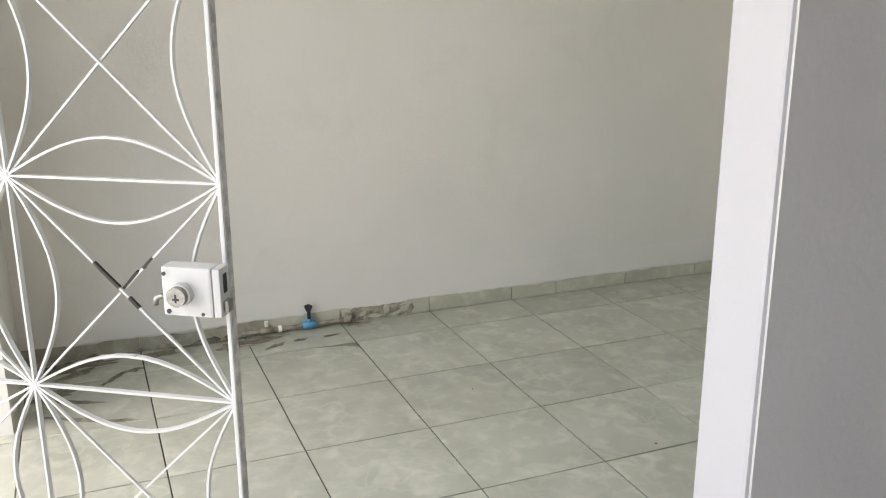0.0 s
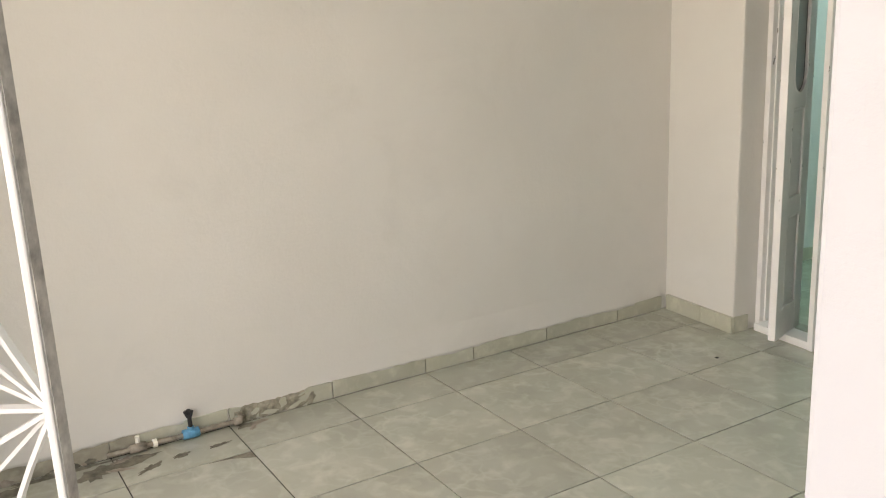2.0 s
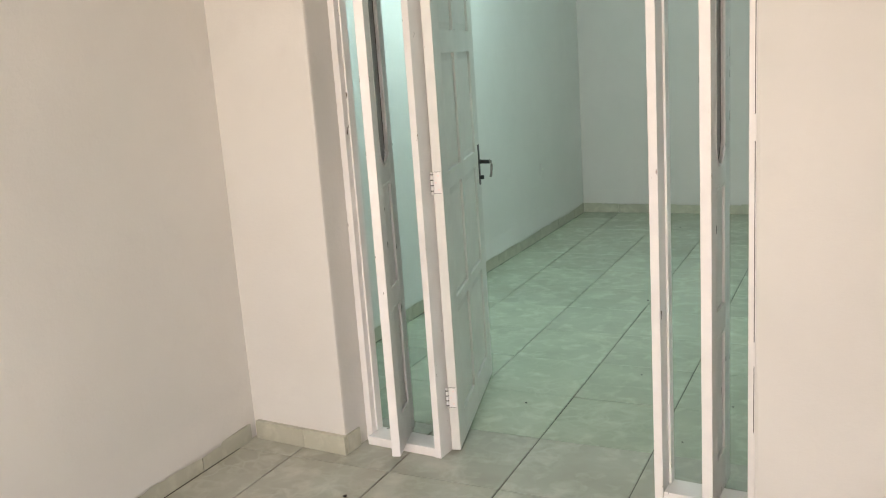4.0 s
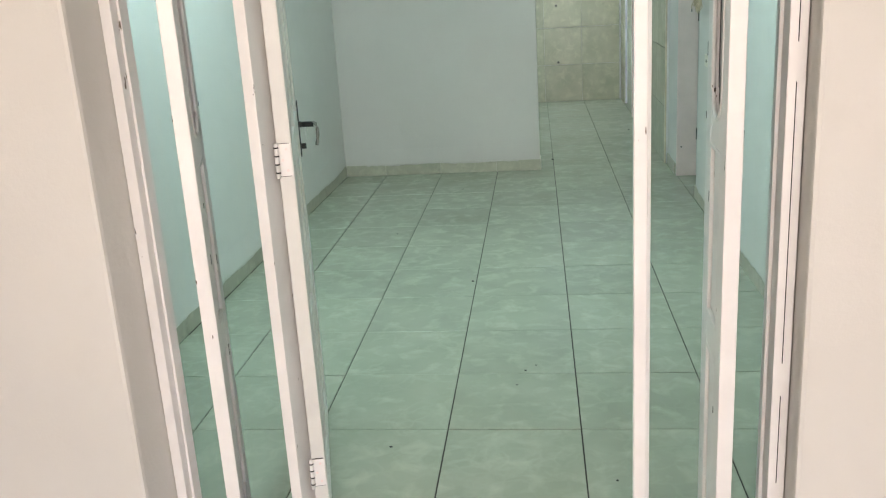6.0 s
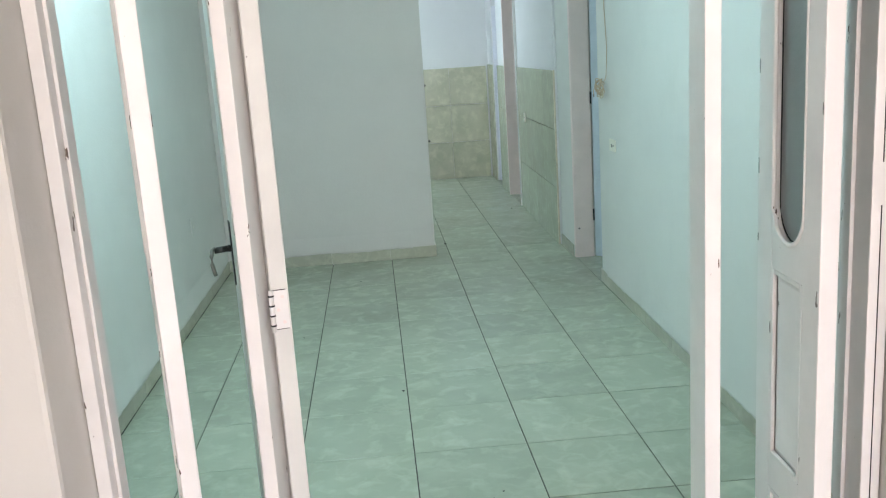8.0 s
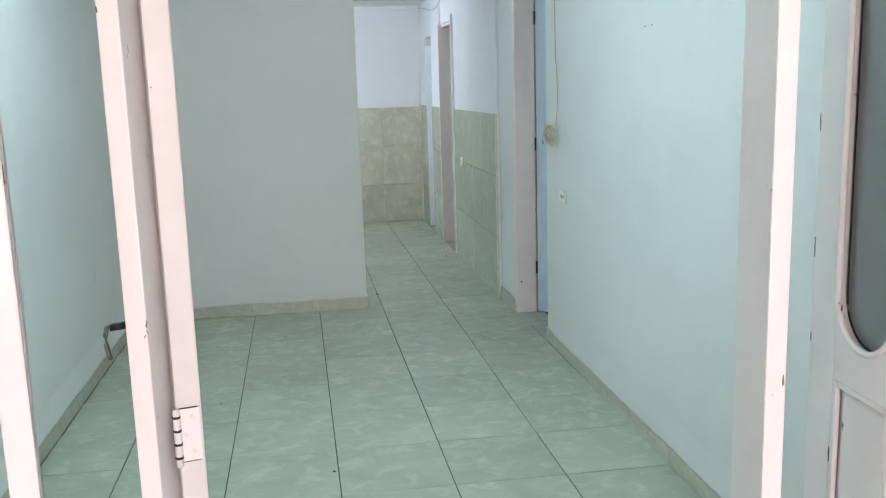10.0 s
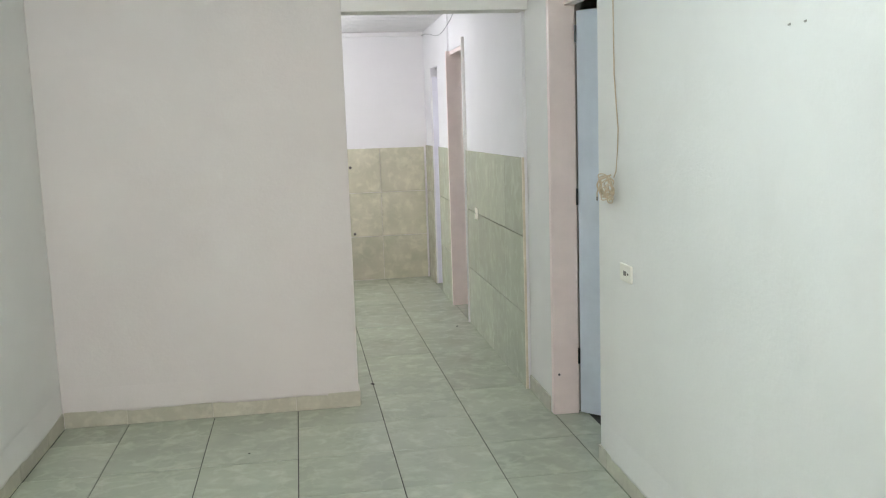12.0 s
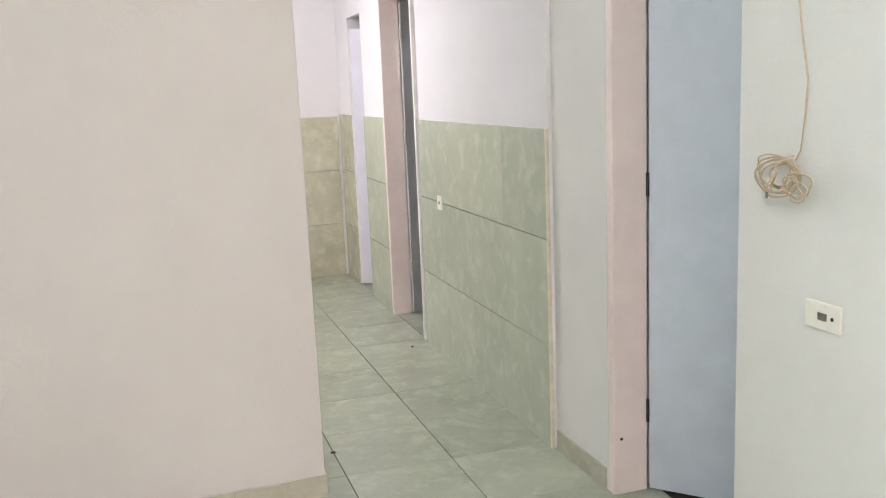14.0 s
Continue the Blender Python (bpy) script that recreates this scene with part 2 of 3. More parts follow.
def raised_panel(bm, x0, x1, z0, z1, y_base, y_top, slope=0.022):
    """A fielded panel in the xz plane: sloping border and flat field."""
    o = [bm.verts.new((x, y_base, z)) for x, z in ((x0, z0), (x1, z0), (x1, z1), (x0, z1))]
    i = [bm.verts.new((x, y_top, z)) for x, z in ((x0 + slope, z0 + slope), (x1 - slope, z0 + slope), (x1 - slope, z1 - slope), (x0 + slope, z1 - slope))]
    bm.faces.new(i)
    for k in range(4):
        bm.faces.new((o[k], o[(k + 1) % 4], i[(k + 1) % 4], i[k]))
    return bm


# ---- the shell ----
H = 2.75
LATTICE = 0.45
# the door wall stands a little askew
DOORWALL = pose(-0.605, 0.062, 0, 0, 0, -4.3)


def wall(name, bm, label, material=M_WALL_IN, m=None):
    return solid(name, bm, material, label, "wall", "structure", m)


ground = block(-40, 45, -45, 50, -0.30, -0.06)
solid("ground", ground, M_CONCRETE, "grey concrete ground round the house", "ground", "structure")
bed = block(-1.37, 4.0, -4.6, 9.6, -0.06, -0.006)
solid("floor_bed", bed, M_GROUT, "dark dirty grout between the floor tiles", "floor", "structure")

wall("wall_porch_west", block(-1.37, -1.08, -3.95, 0.10, -0.06, H), "off-white plastered porch wall with faint smudges", M_WALL)
wall("wall_porch_stub", block(-1.08, -0.43, -3.95, -3.65, -0.06, H), "off-white plastered stub wall beside the porch", M_WALL)
wall("wall_porch_east", block(1.487, 1.636, -2.242, -0.10, -0.06, H, 0.010), "white wall end of the porch opening, darkened and cooled against bright daylight", M_WALL_END)
# thin sheet over the outer side, greyed to stand for its shade
wall("wall_outer_face", block(1.637, 1.643, -2.234, 1.0, -0.06, H), "outer wall face, its shade put into the grey colour", M_WALL_GREY)
wall("wall_pier_west", block(-0.60, 0.0, 0.0, 0.20, -0.06, H, 0.011), "cream plastered pier beside the front door", M_WALL, DOORWALL)
wall("wall_pier_east", block(1.568, 2.26, 0.0, 0.20, -0.06, H, 0.011), "cream plastered pier beside the front door", M_WALL, DOORWALL)
wall("wall_over_door", block(0.001, 1.567, 0.0, 0.20, 2.20, H), "plastered wall above the front door", M_WALL, DOORWALL)
wall("wall_room_west", block(-1.37, -1.215, 0.26, 9.55, -0.06, H), "pale plastered living room wall")
wall("wall_room_east", block(1.405, 1.56, 0.12, 4.13, -0.06, H, 0.004), "pale plastered living room wall with a cable")
wall("wall_over_door_east", block(1.405, 1.56, 4.131, 4.849, 2.15, H), "plaster above the side doorway")
wall("wall_east_pier", block(1.374, 1.56, 4.85, 5.299, -0.06, H), "pale plastered wall between two doorways")
wall("wall_corridor_east", block(1.357, 1.56, 5.30, 7.13, -0.06, H), "white corridor wall above the tiled dado", M_WALL_KITCHEN)
wall("wall_over_second_door", block(1.357, 1.56, 7.131, 7.869, 2.145, H), "white wall above the second doorway", M_WALL_KITCHEN)
wall("wall_corridor_pier", block(1.345, 1.56, 7.87, 8.50, -0.06, H), "white corridor wall between two doorways", M_WALL_KITCHEN)
wall("wall_over_third_door", block(1.345, 1.395, 8.501, 8.949, 2.075, H), "white wall above the third doorway", M_WALL_KITCHEN)
wall("wall_corridor_end_pier", block(1.345, 1.56, 8.95, 9.40, -0.06, H), "white corridor wall beside the back wall", M_WALL_KITCHEN)
wall("wall_room_north", block(-1.214, 0.366, 5.226, 5.375, -0.06, H, 0.004), "plastered end wall of the living room, warm daylight put into its pinkish grey", M_WALL_NORTH)
wall("wall_over_opening", block(0.367, 1.373, 5.215, 5.375, 2.147, H), "plaster lintel above the corridor opening")
wall("wall_kitchen_north", block(-1.37, 4.0, 9.401, 9.55, -0.06, H), "white back wall above kitchen tiles", M_WALL_KITCHEN)
wall("wall_side_east", block(3.6, 3.75, 1.2, 9.4, -0.06, H), "plain wall closing the side rooms")
wall("wall_side_south", block(1.561, 3.6, 1.2, 1.35, -0.06, H), "plain wall closing the side rooms")
wall("wall_side_middle", block(1.561, 3.6, 6.0, 6.15, -0.06, H), "plain partition between the side rooms")

# unseen walls and roof, added to cut the light on the outer wall face
wall("wall_patio_east", block(4.0, 4.15, -4.6, 1.2, -0.06, H), "unseen added wall that blocks light beside the path", M_WALL_GREY)
wall("wall_patio_north", block(1.70, 3.99, 1.05, 1.19, -0.06, H), "unseen added wall that blocks light at the path's end", M_WALL_GREY)
solid("ceiling_patio", block(1.76, 4.15, -4.9, 1.2, H + 0.001, H + 0.15), M_CEIL, "unseen added roof slab that dims the path", "ceiling", "structure")
solid("ceiling_porch", block(-1.37, 1.75, -4.9, 0.02, H + 0.001, H + 0.15), M_CEIL, "flat white porch ceiling slab", "ceiling", "structure")
solid("ceiling_room", block(-1.37, 3.75, 0.03, 9.55, H + 0.001, H + 0.15), M_CEIL, "flat white room ceiling", "ceiling", "structure")
pvc = bmesh.new()
for k in range(20):
    y0 = 5.39 + k * 0.2
    box(pvc, -1.21, 1.342, y0, y0 + 0.192, 2.462, 2.475)
box(pvc, -1.21, 1.342, 5.38, 9.398, 2.4755, 2.485)
solid("ceiling_kitchen", pvc, M_PVC, "white slatted plastic corridor ceiling", "ceiling", "structure")
solid("trim_cornice", block(-1.21, 1.342, 9.375, 9.399, 2.42, 2.461, 0.005), M_PVC, "white plastic cornice under the slatted ceiling", "trim", "structure")


# ---- front door frame, sidelights and door ----
frame_ob = thing("door_frame", "white-painted wooden front door frame with two sidelights, chipped", "door frame", DOORWALL)
FV0, FV1 = 0.100, 0.212
for u0, u1, v0 in ((0.003, 0.032, 0.140), (0.352, 0.380, FV0), (1.223, 1.253, FV0), (1.528, 1.565, FV0)):
    part("post", block(u0, u1, v0, FV1, 0.0, 2.15, 0.003), M_WHITE, frame_ob)
part("head", block(0.003, 1.565, FV0, FV1, 2.1502, 2.198, 0.003), M_WHITE, frame_ob)
for u0, u1 in ((0.0325, 0.3515), (1.2535, 1.5275)):
    part("sill", block(u0, u1, FV0 + 0.004, FV1 - 0.004, 0.0, 0.036, 0.004), M_WHITE, frame_ob)
for u0, u1 in ((0.0322, 0.040), (0.343, 0.3518), (1.2532, 1.262), (1.519, 1.5278)):
    part("stop_bead", block(u0, u1, FV1 - 0.045, FV1 - 0.006, 0.037, 2.149, 0.002), M_WHITE, frame_ob)

for z0, z1 in ((0.30, 0.52), (0.60, 1.22), (1.30, 1.95)):
    part("crack", block(1.5455, 1.5475, FV0 - 0.0012, FV0 + 0.001, z0, z1), M_BLACK, frame_ob, "dark open crack in the post")
# dark strip drawn in for the shadow gap between post and door
part("rebate", block(0.3803, 0.3845, FV1 - 0.012, FV1, 0.0, 2.149), M_BARE, frame_ob, "dark strip painted in for the shadow gap beside the door")


def arch_fill(x0, x1, z_edge, rise, z_flat, segs=14):
    """Outline of a rail whose inner edge is a rounded bay."""
    cx, r = (x0 + x1) / 2, (x1 - x0) / 2
    pts = [(x0, z_flat), (x1, z_flat)]
    for k in range(segs + 1):
        a = math.pi * k / segs
        pts.append((cx + r * math.cos(a), z_edge + rise * math.sin(a)))
    return pts


chip = random.Random(17)


def sidelight(m, label):
    W, T, Z0, Z1 = 0.29, 0.034, 0.032, 2.125
    leaf = thing("sidelight", label, "window", m, "pivoting sidelights of the front door")
    S = 0.072
    part("stile", block(0, S, -T, 0, Z0, Z1, 0.003), M_WHITE, leaf)
    part("stile", block(W - S, W, -T, 0, Z0, Z1, 0.003), M_WHITE, leaf)
    x0, x1 = S + 0.0002, W - S - 0.0002
    for a, b in ((Z0, 0.165), (0.60, 0.672)):
        part("rail", block(x0, x1, -T + 0.001, -0.001, a, b), M_WHITE, leaf)
    rl = bmesh.new()
    prism(rl, arch_fill(x0, x1, 1.215, -0.075, 1.078), "y", -T + 0.001, -0.001)
    part("rail", rl, M_WHITE, leaf)
    ru = bmesh.new()
    prism(ru, arch_fill(x0, x1, 1.92, 0.075, Z1), "y", -T + 0.001, -0.001)
    part("rail", ru, M_WHITE, leaf)
    for a, b in ((0.165, 0.60), (0.672, 1.078)):
        p = bmesh.new()
        raised_panel(p, x0, x1, a, b, -0.014, -0.0075)
        raised_panel(p, x0, x1, a, b, -T + 0.014, -T + 0.0075)
        box(p, x0, x1, -T + 0.014, -0.014, a, b)
        bmesh.ops.remove_doubles(p, verts=p.verts, dist=0.00002)
        part("panel", p, M_WHITE, leaf)
        for y in (-0.0045, -T + 0.0045):
            for u0, u1, w0, w1 in ((x0, x0 + 0.011, a, b), (x1 - 0.011, x1, a, b), (x0 + 0.0112, x1 - 0.0112, a, a + 0.011), (x0 + 0.0112, x1 - 0.0112, b - 0.011, b)):
                part("bead", block(u0 + 0.0002, u1 - 0.0002, y - 0.0045, y + 0.0045, w0 + 0.0003, w1 - 0.0003, 0.0025), M_WHITE, leaf)
    for k in range(6):
        z = chip.choice((chip.uniform(0.18, 0.58), chip.uniform(0.69, 1.05), chip.uniform(1.10, 1.50)))
        d = chip.uniform(0.008, 0.034)
        for y in (0.0004, -T - 0.0004):
            u = chip.choice((x0, x1)) if z < 1.07 else chip.choice((0.0035, W - 0.0035))
            sliver = bmesh.new()
            prism(sliver, [(u - 0.0006, z), (u + chip.uniform(0.0001, 0.0006), z + 0.2 * d), (u + 0.0008, z + 0.6 * d), (u, z + d), (u - 0.0007, z + 0.5 * d)], "y", y - 0.0006, y + 0.0006)
            part("paint_chip", sliver, M_BARE, leaf, "dark crack in the old paint")
    cx, r = (x0 + x1) / 2, (x1 - x0) / 2
    loop = [(cx + r * math.cos(a), 1.215 - 0.075 * math.sin(a)) for a in np.linspace(math.pi, 0, 15)]
    loop += [(cx + r * math.cos(a), 1.92 + 0.075 * math.sin(a)) for a in np.linspace(0, math.pi, 15)]
    for y in (-0.003, -T + 0.003):
        part("moulding", rod([(x, y, z) for x, z in loop], 0.0055, 8, True), M_WHITE, leaf, smooth=True)
    part("seal", rod([(cx + (x - cx) * 0.93, -T / 2, 1.567 + (z - 1.567) * 0.994) for x, z in loop], 0.0035, 6, True), M_BLACK, leaf, "black glazing seal")
    g = bmesh.new()
    prism(g, [(cx + (x - cx) * 0.985, 1.567 + (z - 1.567) * 0.998) for x, z in loop], "y", -T / 2 - 0.002, -T / 2 + 0.002)
    pane = part("pane", g, M_GLASS, leaf, "grey textured glass pane")
    for z in (0.034, 2.123):
        part("pivot", rod([(W / 2, -T / 2, z - 0.012), (W / 2, -T / 2, z + 0.012)], 0.006, 8), M_STEEL, leaf)
    return leaf


sidelight(DOORWALL @ pose(0.228, -0.012, 0, 0, 0, 111), "white-painted pivoting sidelight leaf, open, beside the front door")
sidelight(DOORWALL @ pose(1.404, 0.020, 0, 0, 0, 92.5), "white chipped pivoting sidelight leaf, open, beside the front door")

door = thing("front_door", "white-painted panelled wooden front door standing open", "door", pose(-0.167, 0.206, 0, 0, 0, 104.5))
DW, DT = 0.868, 0.036
part("stile", block(0, 0.125, 0, DT, 0.012, 2.135, 0.003), M_DOOR, door)
part("stile", block(DW - 0.115, DW, 0, DT, 0.012, 2.135, 0.003), M_DOOR, door)
part("muntin", block(0.395, 0.465, 0.0005, DT - 0.0005, 0.0125, 2.1345), M_DOOR, door)
ROWS = ((0.13, 0.56), (0.60, 1.03), (1.095, 1.535), (1.62, 1.98))
edges_z = [0.012] + [z for r in ROWS for z in r] + [2.135]
for a, b in zip(edges_z[0::2], edges_z[1::2]):
    for u0, u1 in ((0.1252, 0.3948), (0.4652, DW - 0.1152)):
        part("rail", block(u0, u1, 0.0003, DT - 0.0003, a, b), M_DOOR, door)
for a, b in ROWS:
    for u0, u1 in ((0.1252, 0.3948), (0.4652, DW - 0.1152)):
        p = bmesh.new()
        raised_panel(p, u0, u1, a, b, 0.013, 0.005, 0.03)
        raised_panel(p, u0, u1, a, b, DT - 0.013, DT - 0.005, 0.03)
        box(p, u0, u1, 0.013, DT - 0.013, a, b)
        bmesh.ops.remove_doubles(p, verts=p.verts, dist=0.00002)
        part("panel", p, M_DOOR, door)
part("lock_plate", block(DW - 0.052, DW - 0.022, -0.004, 0.0, 0.935, 1.118, 0.0015), M_DARKMETAL, door, "dark metal lock plate")
hx = DW - 0.037
for face, way in ((0.0, -1), (DT, 1)):
    def out(d):
        return face + way * d
    handle = part("handle", rod([(hx, out(0.003), 1.040), (hx, out(0.012), 1.040)], 0.010, 12), M_DARKMETAL, door, "loose dark steel lever handle hanging down")
    part("neck", rod([(hx, out(0.012), 1.040), (hx, out(0.050), 1.038)], 0.0092, 14), M_DARKMETAL, handle, smooth=True)
    part("lever", rod([(hx, out(0.048), 1.044), (hx - 0.008, out(0.057), 1.040), (hx - 0.018, out(0.061), 1.025), (hx - 0.024, out(0.061), 1.004), (hx - 0.026, out(0.058), 0.985), (hx - 0.025, out(0.055), 0.972)], 0.0058, 10), M_STEEL, handle, smooth=True)
part("lock_plate", block(DW - 0.052, DW - 0.022, DT, DT + 0.004, 0.935, 1.118, 0.0015), M_DARKMETAL, door, "dark metal lock plate")
part("key_cylinder", rod([(hx, -0.002, 0.968), (hx, -0.020, 0.968)], 0.0095, 14), M_DARKMETAL, door, smooth=True)
for z in (0.19, 1.03, 1.85):
    h = part("hinge", rod([(-0.013, 0.037, z), (-0.013, 0.037, z + 0.084)], 0.0052, 8), M_WHITE, door, "painted butt hinge", smooth=True)
    part("hinge_plate", block(-0.005, -0.0008, 0.004, 0.034, z + 0.003, z + 0.081), M_WHITE, h)
    # thin dark outlines at the plate's top and bottom
    for dz in (0.002, 0.0815):
        part("paint_line", block(-0.0046, -0.0006, 0.006, 0.0335, z + dz - 0.0004, z + dz + 0.0003), M_BARE, h, "thin dark line at the end of the hinge plate")
    for k, dy in enumerate((0.014, 0.024, 0.014)):
        part("screw", rod([(-0.0049, dy, z + 0.016 + 0.026 * k), (-0.0062, dy, z + 0.016 + 0.026 * k)], 0.0034, 10), M_PINK, h)
    for k in range(4):
        part("knuckle_gap", rod([(-0.013, 0.037, z + 0.012 + k * 0.02), (-0.013, 0.037, z + 0.0155 + k * 0.02)], 0.0058, 8), M_BLACK, h)

# ---- iron gate ----
CELL, RISE = 0.39, 0.383
gate = thing("iron_gate", "white-painted wrought iron gate with petal pattern, open", "gate",
             Matrix.Translation((1.359, -3.121, -0.011)) @ Matrix.Rotation(math.atan2(-0.83, -0.558), 4, "Z"))
Z_BASE = 0.054
for u in (0.0, 2 * CELL):
    part("stile", block(u - 0.004, u + 0.004, -0.0115, 0.0115, 0.012, 2.02, 0.002), M_IRON, gate)
# grey plate on the stile's side: grime, wear and painted-in shade
part("worn_edge", block(-0.0052, -0.0042, -0.0095, 0.0090, 0.05, 1.99, 0.0003), M_GRIME_SHADE, gate, "worn, grimy outer edge of the stile with its shade put into the grey")
for z in (0.03, 2.0):
    part("rail", block(0.0042, 2 * CELL - 0.0042, -0.010, 0.010, z - 0.010, z + 0.010, 0.002), M_IRON, gate)


def flat_bar(points, wide=0.0042, deep=0.011, y=0.0):
    """A flat iron bar on edge along a line of (x, z) points in the gate's plane."""
    bm = bmesh.new()
    pts = [Vector(p) for p in points]
    rings = []
    for i, p in enumerate(pts):
        d = (pts[min(i + 1, len(pts) - 1)] - pts[max(i - 1, 0)]).normalized()
        n = Vector((-d.y, d.x)) * wide / 2
        rings.append([bm.verts.new((q.x, yy, q.y)) for q, yy in ((p + n, y - deep / 2), (p + n, y + deep / 2), (p - n, y + deep / 2), (p - n, y - deep / 2))])
    for a, b in zip(rings, rings[1:]):
        for k in range(4):
            bm.faces.new((a[k], a[(k + 1) % 4], b[(k + 1) % 4], b[k]))
    bm.faces.new(rings[0])
    bm.faces.new(rings[-1])
    return bm


part("middle_bar", flat_bar([(CELL, 0.04), (CELL, 1.99)]), M_IRON, gate)
for j in range(1, 5):
    z = Z_BASE + j * RISE
    part("cross_bar", flat_bar([(0.006, z), (2 * CELL - 0.006, z)], 0.0042, 0.0105), M_IRON, gate)


def petal(p, q, bulge):
    """An arc of flat iron from p to q in the gate's plane."""
    p, q = Vector(p), Vector(q)
    side = Vector((-(q - p).y, (q - p).x)).normalized()
    return [(v.x, v.y) for v in (p.lerp(q, k / 14) + side * bulge * math.sin(math.pi * k / 14) for k in range(15))]


for i in range(2):
    for j in range(5):
        a, b, z0, z1 = i * CELL, (i + 1) * CELL, Z_BASE + j * RISE, Z_BASE + (j + 1) * RISE
        part("diagonal", flat_bar([(a, z0), (b, z1)], 0.0038, 0.006, 0.0032), M_IRON, gate)
        part("diagonal", flat_bar([(a, z1), (b, z0)], 0.0038, 0.006, -0.0032), M_IRON, gate)
        for s in ((( a, z0), (b, z0), 0.070), ((b, z1), (a, z1), 0.074), ((a, z1), (a, z0), 0.068), ((b, z0), (b, z1), 0.068)):
            part("petal", flat_bar(petal(*s), 0.0042, 0.010), M_IRON, gate)
for i in range(3):
    for j in range(1, 5):
        hub = bmesh.new()
        bmesh.ops.create_uvsphere(hub, u_segments=12, v_segments=8, radius=(0.0045, 0.010, 0.008)[i])
        bmesh.ops.scale(hub, vec=(1.1, 0.7, 1.1), verts=hub.verts)
        bmesh.ops.translate(hub, verts=hub.verts, vec=(i * CELL, 0, Z_BASE + j * RISE))
        part("weld_knot", hub, M_IRON, gate, smooth=True)
# bare patches where the paint is gone, round the crossing behind the lock
zc = Z_BASE + 2.5 * RISE
for p, q in (((-0.006, -0.005), (0.030, 0.034)), ((-0.048, 0.047), (-0.004, 0.004)), ((0.012, -0.012), (0.030, -0.030)), ((0.04, 0.04), (0.060, 0.060))):
    over = -0.0032 if (p[0] - q[0]) * (p[1] - q[1]) > 0 else 0.0032
    ends = [Vector((CELL / 2 - e[0], zc + e[1])) for e in (p, q)]
    part("bare_patch", flat_bar([ends[0], ends[0].lerp(ends[1], 0.5), ends[1]], 0.0050, 0.0070, over), M_BARE, gate, "bare dark iron where paint has flaked")

# lock case, on the side of the gate that faces the visitor
lock = thing("gate_lock", "white-painted surface lock with steel cylinder on the gate", "lock", gate.matrix_world @ pose(0, 0, 0))
part("case", block(0.006, 0.094, 0.0135, 0.050, 0.990, 1.074, 0.005), M_IRON, lock)
part("boss", rod([(0.058, 0.050, 1.030), (0.058, 0.063, 1.030)], 0.0195, 24), M_IRON, lock)
cyl = part("cylinder", rod([(0.058, 0.063, 1.030), (0.058, 0.074, 1.030)], 0.0165, 24), M_CYL, lock, "worn steel key cylinder")
part("keyhole", block(0.0567, 0.0593, 0.0741, 0.0750, 1.0215, 1.0355), M_BLACK, cyl)
part("keyhole", block(0.0525, 0.0635, 0.0741, 0.0749, 1.0255, 1.0285), M_BLACK, cyl)
part("strike_edge", block(-0.0075, 0.0055, 0.0135, 0.048, 0.991, 1.073, 0.002), M_IRON, lock)
part("bolt", block(-0.016, -0.0077, 0.020, 0.040, 0.998, 1.018, 0.002), M_STEEL, lock, "steel latch bolt")
part("slot", block(-0.0086, -0.0076, 0.024, 0.036, 1.030, 1.062), M_BLACK, lock)
part("thumb_lever", rod([(0.094, 0.030, 1.014), (0.108, 0.030, 1.016), (0.117, 0.030, 1.011), (0.119, 0.030, 1.000)], 0.005, 8), M_STEEL, lock, "steel thumb lever", True)
for x, z, r in ((0.088, 1.062, 0.0035), (0.084, 0.998, 0.004), (0.024, 0.996, 0.003)):
    part("screw", rod([(x, 0.0495, z), (x, 0.0518, z)], r, 10), M_DARKMETAL, lock)
part("hinge_post", block(2 * CELL + 0.016, 2 * CELL + 0.056, -0.02, 0.02, -0.05, 2.1, 0.003), M_IRON, gate)

# ---- water pipe and valve by the porch wall ----
pipe = thing("water_pipe", "dirty brown water pipe along the porch skirting", "pipe")
part("run", rod([(-1.048, -2.74, 0.020), (-1.046, -2.62, 0.022), (-1.045, -2.27, 0.022), (-1.045, -2.245, 0.022)], 0.0095, 10), M_PIPE, pipe, smooth=True)
part("coupling", rod([(-1.045, -2.66, 0.022), (-1.045, -2.60, 0.022)], 0.0165, 12), M_PIPE, pipe, smooth=True)
part("elbow", rod([(-1.045, -2.262, 0.022), (-1.040, -2.238, 0.024), (-1.040, -2.232, 0.045)], 0.0165, 12), M_PIPE, pipe, smooth=True)
part("collar", rod([(-1.045, -2.575, 0.022), (-1.045, -2.56, 0.022)], 0.016, 12), M_PLATE, pipe)
valve = thing("water_valve", "blue plastic water valve with a black handle on the pipe", "valve")
part("body", rod([(-1.044, -2.462, 0.024), (-1.044, -2.40, 0.024)], 0.019, 12), M_BLUEVALVE, valve, smooth=True)
part("neck", rod([(-1.044, -2.430, 0.034), (-1.044, -2.430, 0.052)], 0.013, 12), M_BLUEVALVE, valve, smooth=True)
hd = bmesh.new()
tube(hd, [(-1.044, -2.430, 0.052), (-1.043, -2.431, 0.098)], 0.0085, 8)
for dy, dz in ((-0.014, 0.118), (0.0, 0.122), (0.012, 0.116)):
    tube(hd, [(-1.043, -2.431 + dy * 0.3, 0.092), (-1.043, -2.431 + dy, dz)], 0.0075, 7)
part("handle", hd, M_BLACK, valve, "black crumpled handle")

